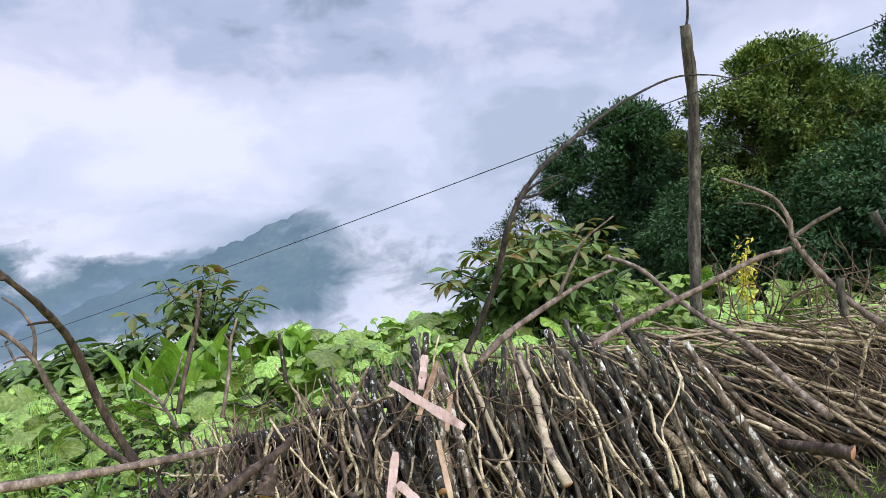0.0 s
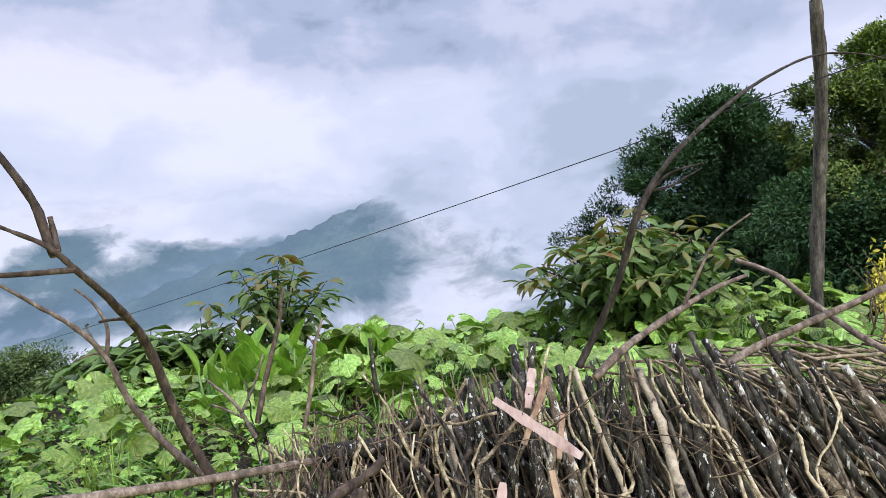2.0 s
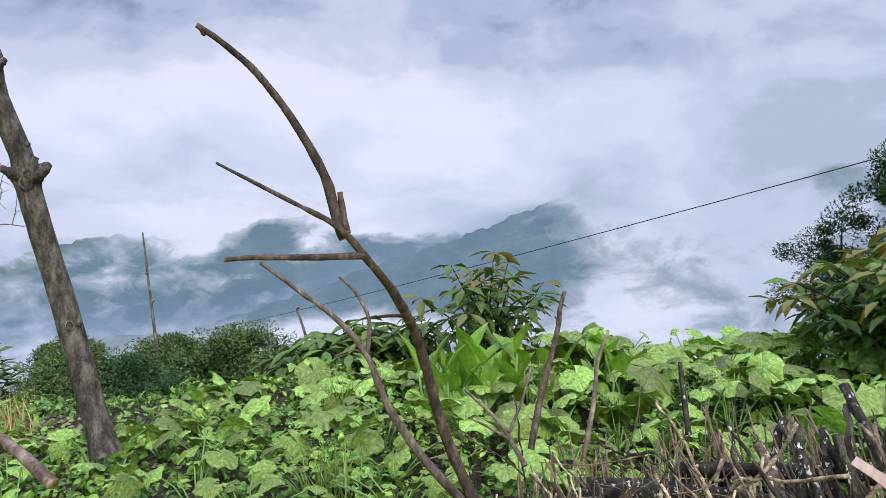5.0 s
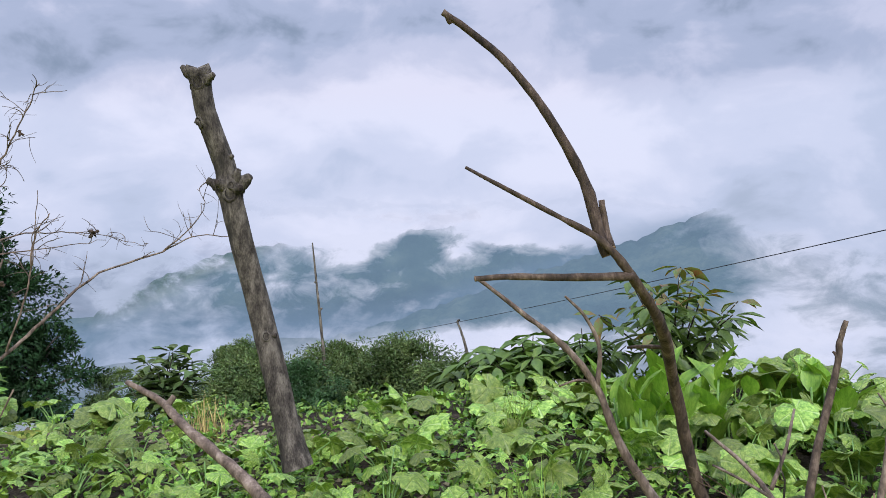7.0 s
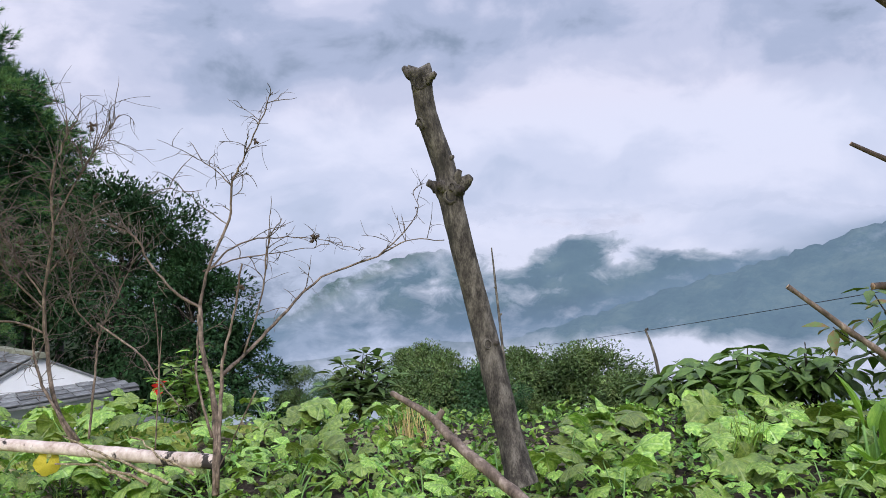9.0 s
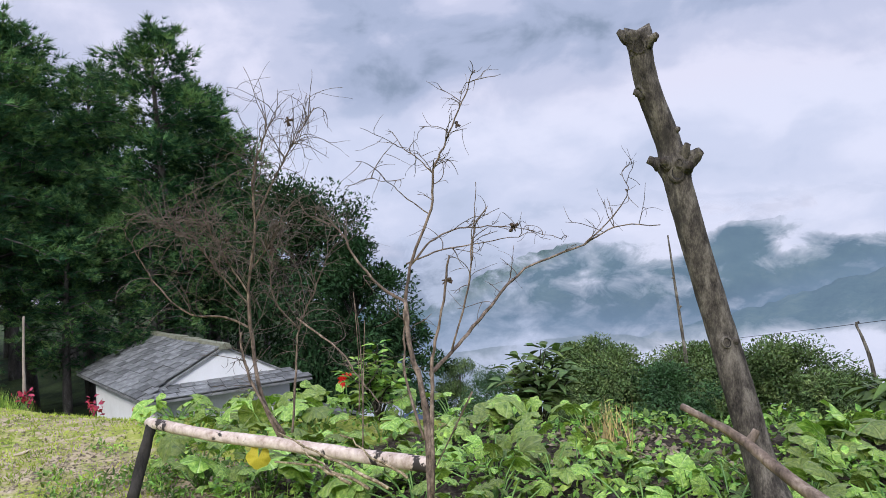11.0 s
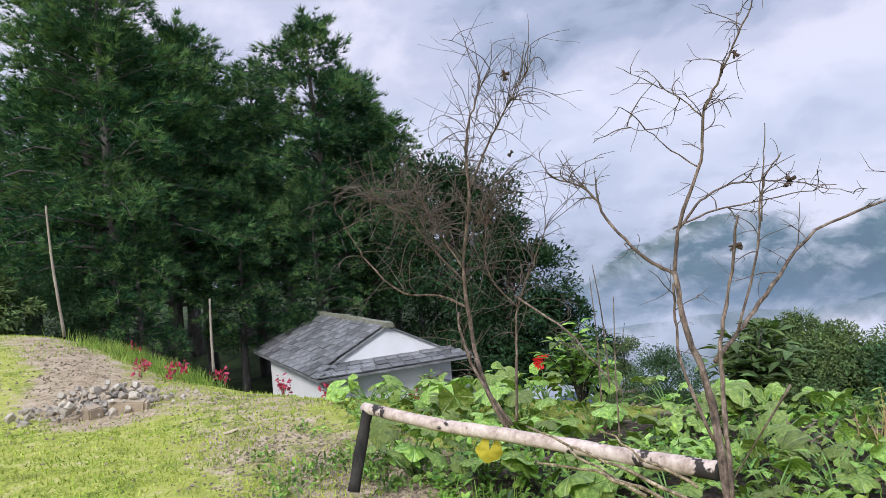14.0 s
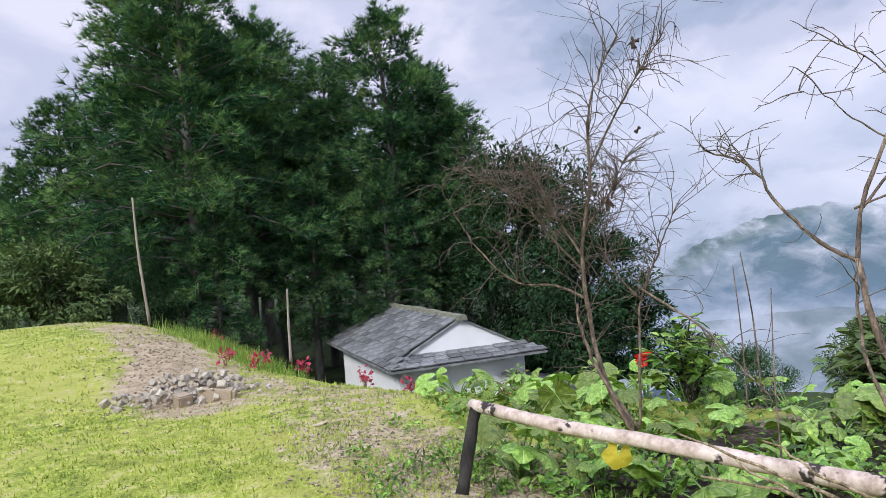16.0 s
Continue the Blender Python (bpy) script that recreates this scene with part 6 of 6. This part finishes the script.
leaves(g, np.array((2.264, 5.302, 0.863)) + rng.normal(0, 1, (170, 3)) * [0.035, 0.035, 0.11], rand_dirs(170, 0.3), rand_dirs(170, 0.6), 0.05, 0.026, LEAF2)
tube(g, [np.array((2.225, 5.274, 0.565)) - [0, 0, 0.35], (2.288, 5.313, 1.077)], 0.008, 0.004, 5, 0, 3, 0.05)
single("yellow_weed", g, FLOWER_YELLOW, "tall weed gone bright yellow", "weed")


# ---- lawn edge: grass, gravel, rubble, flowers ----
def lawn_grass():
    g = Geo()
    n = 52000
    r, a = 3.2 + 12.5 * rng.random(n) ** 1.25, np.radians(62 + 52 * rng.random(n))
    x, y = -3.0 - np.sin(a) * r, 0.5 + np.cos(a) * r
    d = beyond(x, y)
    keep = (d < 0.2) & ~((x > -7.3) & (y > 1.75)) & (rng.random(n) < 0.35 + 0.65 * (ripple(x, y, 1.6, 3.0) > -0.25))
    keep &= np.hypot((x + 13.0) * 0.45, y + 0.6) > 0.9
    x, y = x[keep], y[keep]
    p = np.stack([x, y, ground_z(x, y) - 0.004], 1)
    L = 0.02 + 0.03 * rng.random(len(x))
    leaves(g, p, rng.normal(0, 0.55, p.shape) + [0, 0, 1], rng.normal(0, 1, p.shape), L, 0.009 + 0.004 * (-x - 6).clip(0, 6) / 3, BLADE)
    single("lawn", g, GRASS, "short yellow-green lawn grass", "grass", kind="stuff", smooth=False)
    g = Geo()
    n = 4200
    s = rng.random(n)
    base = np.array((-12.0, 1.5)) + (np.array((-17.0, -1.2)) - np.array((-12.0, 1.5))) * (0.4 + 0.6 * s[:, None])
    x, y = base[:, 0] + rng.normal(0, 0.5, n) - 0.2, base[:, 1] + rng.normal(0, 0.3, n) + 0.45
    p = np.stack([x, y, ground_z(x, y)], 1)
    leaves(g, p, rng.normal(0, 0.3, p.shape) + [0, 0, 1], rng.normal(0, 1, p.shape), 0.06 + 0.26 * rng.random(n) ** 2.2, 0.014, BLADE)
    single("bank_grass", g, TALL_GRASS, "long green grass on the bank", "grass", kind="stuff", smooth=False)
    g = Geo()
    n = 3000
    x, y = 0.9 + 3.2 * rng.random(n), 2.3 + 1.1 * rng.random(n) ** 0.7
    p = np.stack([x, y, ground_z(x, y)], 1)
    leaves(g, p, rng.normal(0, 0.5, p.shape) + [0, 0, 1], rng.normal(0, 1, p.shape), 0.03 + 0.05 * rng.random(n), 0.008, BLADE)
    single("turf_edge", g, TALL_GRASS, "bright grass at the foot of the woodpile", "grass", kind="stuff", smooth=False)


lawn_grass()


def rock(g, at, size, slot=0, flat=0.6):
    v = unit(np.array([(a, b, c) for a in (-1, 0, 1) for b in (-1, 0, 1) for c in (-1, 0, 1) if abs(a) + abs(b) + abs(c) > 1], float))
    v = v * (0.75 + 0.4 * rng.random((len(v), 1))) * size * [1, 0.75, flat]
    bm = bmesh.new()
    vs = [bm.verts.new(q) for q in v]
    bmesh.ops.convex_hull(bm, input=vs)
    bm.verts.ensure_lookup_table()
    bm.verts.index_update()
    used = [q for q in bm.verts if q.link_faces]
    idx = {q: i for i, q in enumerate(used)}
    turn = np.array(Euler((rng.normal(0, 0.4), rng.normal(0, 0.4), rng.random() * 6.3)).to_matrix())
    g.add(np.array([q.co[:] for q in used]) @ turn.T + at, [tuple(idx[q] for q in f.verts) for f in bm.faces], slot)
    bm.free()


ROCKS = []
for _ in range(8):
    g = Geo()
    rock(g, (0, 0, 0), 1.0)
    ROCKS.append(g.mesh("stone", STONE, False))


def rubble_heap():
    x0, y0 = (-11.45, -0.23)
    t = thing("rubble_heap", "heap of broken grey stones on the lawn", "stones", (x0, y0, gz(x0, y0)))
    for i in range(190):
        u, v = rng.normal(0, 0.2), rng.normal(0, 0.4)
        h = 0.3 * math.exp(-(u * u / 0.2 + v * v / 0.7)) * rng.random()
        s = 0.022 + 0.055 * rng.random() ** 1.6
        ob = new("stone", ROCKS[i % 8])
        ob.parent = t
        ob.matrix_basis = pose(u - 0.15 * v, v, gz(x0 + u - 0.15 * v, y0 + v) - gz(x0, y0) + h + s * 0.25, *(rng.random(3) * 360)) @ Matrix.Diagonal((s, s, s, 1))
    for q, s, turn in (((-11.22, 0.08), (0.2, 0.09, 0.075), 80), ((-11.14, -0.28), (0.09, 0.08, 0.07), 30), ((-11.71, -0.74), (0.12, 0.09, 0.04), 60)):
        b = tagged(new("stone_block", STONE_BLOCK), "squared tan stone block at the rubble's edge", "stone", "stone blocks")
        b.matrix_world = pose(*q, gz(*q) + s[2] * 0.7, 4, 6, turn) @ Matrix.Diagonal((*s, 1))


g = Geo()
bm = bmesh.new()
bmesh.ops.create_cube(bm, size=2.0)
bmesh.ops.bevel(bm, geom=bm.edges[:], offset=0.18, segments=2, affect="EDGES")
bm.verts.index_update()
g.add([tuple(q.co) for q in bm.verts], [tuple(q.index for q in f.verts) for f in bm.faces])
bm.free()
STONE_BLOCK = g.mesh("stone_block", STONE_TAN, False)
rubble_heap()


def gravel():
    g = Geo()
    for (cx, cy, sx, sy, n, big) in ((-5.4, 4.6, 1.0, 0.4, 420, 0.035), (-7.5, 1.75, 0.55, 0.3, 900, 0.013), (-8.4, 1.45, 0.8, 0.3, 600, 0.012), (-7.3, 1.6, 0.9, 0.5, 420, 0.016), (-9.2, 1.1, 1.2, 0.35, 300, 0.018), (-12.2, -0.4, 1.3, 0.5, 500, 0.016), (-13.8, -0.9, 1.4, 0.4, 500, 0.02), (-11.3, 1.0, 1.0, 0.3, 160, 0.014), (-7.2, 1.9, 0.5, 0.3, 400, 0.014), (*(-7.35, 1.29), 0.55, 0.3, 700, 0.013), (*(-6.56, 1.78), 0.35, 0.25, 400, 0.013)):
        for _ in range(n):
            x, y = cx + rng.normal(0, sx), cy + rng.normal(0, sy)
            s = big * (0.4 + rng.random())
            v = np.array([(1, 0, 0), (-0.9, 0.1, 0), (0, 0.8, 0.1), (0.1, -0.8, 0), (0, 0, 0.6), (0, 0, -0.6)]) * s * (0.7 + 0.6 * rng.random((6, 1)))
            a = rng.random() * 6.3
            rot = np.array([(math.cos(a), -math.sin(a), 0), (math.sin(a), math.cos(a), 0), (0, 0, 1)])
            g.add(v @ rot.T + [x, y, gz(x, y) + 0.15 * s], [(0, 2, 4), (2, 1, 4), (1, 3, 4), (3, 0, 4), (2, 0, 5), (1, 2, 5), (3, 1, 5), (0, 3, 5)])
    single("gravel", g, PEBBLE, "scattered slate gravel and clods", "gravel", kind="stuff", smooth=False)


gravel()
g = Geo()
rock(g, np.array((-9.25, 1.0, gz(-9.25, 1.0) + 0.005)), 0.11, 0, 0.16)
single("flat_stone", g, STONE_TAN, "flat stone lying on the lawn", "stone", smooth=False)


def red_plant(at, n, size, label, mat=RED_LEAF):
    x, y = at
    t = thing("red_leaf_plant", label, "plant", (x, y, gz(x, y)), "red plants along the brink")
    g = Geo()
    for k in range(4):
        tip = np.array((rng.normal(0, 0.06), rng.normal(0, 0.06), size * (0.6 + 0.4 * rng.random())))
        s = Geo()
        tube(s, [(0, 0, 0), tip * [0.4, 0.4, 0.5], tip], 0.006, 0.004, 4, 0, 2, 0.02)
        part("stem", s, STEM, t)
        p = tip + rng.normal(0, 1, (n, 3)) * [0.035, 0.035, 0.05]
        L = 0.045 + 0.05 * rng.random(n)
        leaves(g, p, rand_dirs(n, 0.2), rand_dirs(n, 0.8), L, L * 0.5, LEAF6)
    part("foliage", g, mat, t, "deep red leaves")


for q, lab in (((-13.49, 0.11), "small red-leaved plant on the brink"), ((-13.48, 0.55), "bright crimson-leaved plant on the brink"), ((-13.23, 1.15), "faded red-leaved plant on the brink"), ((-12.54, 1.95), "crimson cockscomb on the brink before the house"), ((-12.13, 2.49), "small reddish plant on the brink"), ((-10.90, 3.40), "dark red plant beside the squash bed"), ((-16.90, -0.19), "red plant at the wood's edge")):
    red_plant(q, 12, 0.2, lab)
leafy_shrub("flowering_weed", "tall weed with dull green leaves before the house", (-10.85, 3.52), 0.6, 0.12, 6, 5, 0.09, 0.3, "weeds on the brink", WEED, -0.2)
t = thing("red_flower", "scarlet flower head on a thin green stalk", "flower", (-8.450, 3.811, 0.359))
g = Geo()
leaves(g, rng.normal(0, 0.018, (26, 3)), rand_dirs(26, 0.3), rand_dirs(26, 0.5), 0.06, 0.04, LEAF6)
part("petals", g, FLOWER_RED, t, "scarlet petals")
g = Geo()
tube(g, [(0, 0, -0.62), (0.02, 0.01, -0.3), (0, 0, 0)], 0.006, 0.004, 5, 0, 3, 0.03)
part("stalk", g, STEM, t, "thin green stalk")
g = Geo()
for pts in ([(-4.715, 2.397, 0.567), (-4.926, 2.345, 0.615), (-5.150, 2.271, 0.701)], [(-4.483, 2.088, 0.646), (-4.666, 2.017, 0.690), (-4.927, 1.990, 0.718)], [(-4.439, 2.151, 0.642), (-4.785, 2.040, 0.720), (-5.271, 1.999, 0.737)], [(-4.529, 2.026, 0.665), (-4.711, 1.949, 0.713), (-4.966, 1.881, 0.683)]):
    tube(g, pts, 0.007, 0.004, 6, 0, 5, 0.08, wob=0.01)
single("cut_brush", g, STICK, "dry cut branches lying behind the rail", "branches", kind="stuff")
for pts, nm in (([(-5.478, 2.557, 0.782), (-5.533, 2.582, 1.113), (-5.569, 2.571, 1.377)], "thin dry upright stalk"), ([(-5.245, 2.431, 0.580), (-5.310, 2.482, 0.896), (-5.342, 2.523, 1.232)], "thin pale upright stalk"), ([(-5.638, 2.609, 0.678), (-5.683, 2.642, 0.970), (-5.719, 2.648, 1.304)], "thin pale reed stem"), ([(-4.412, 2.555, 0.970), (-4.534, 2.518, 0.769), (-4.643, 2.473, 0.575)], "thin dark bent twig")):
    rod("dry_stalk", nm, "stalk", pts, 0.0042, 0.002, TWIG_DEAD, (), 6, "dry stalks")
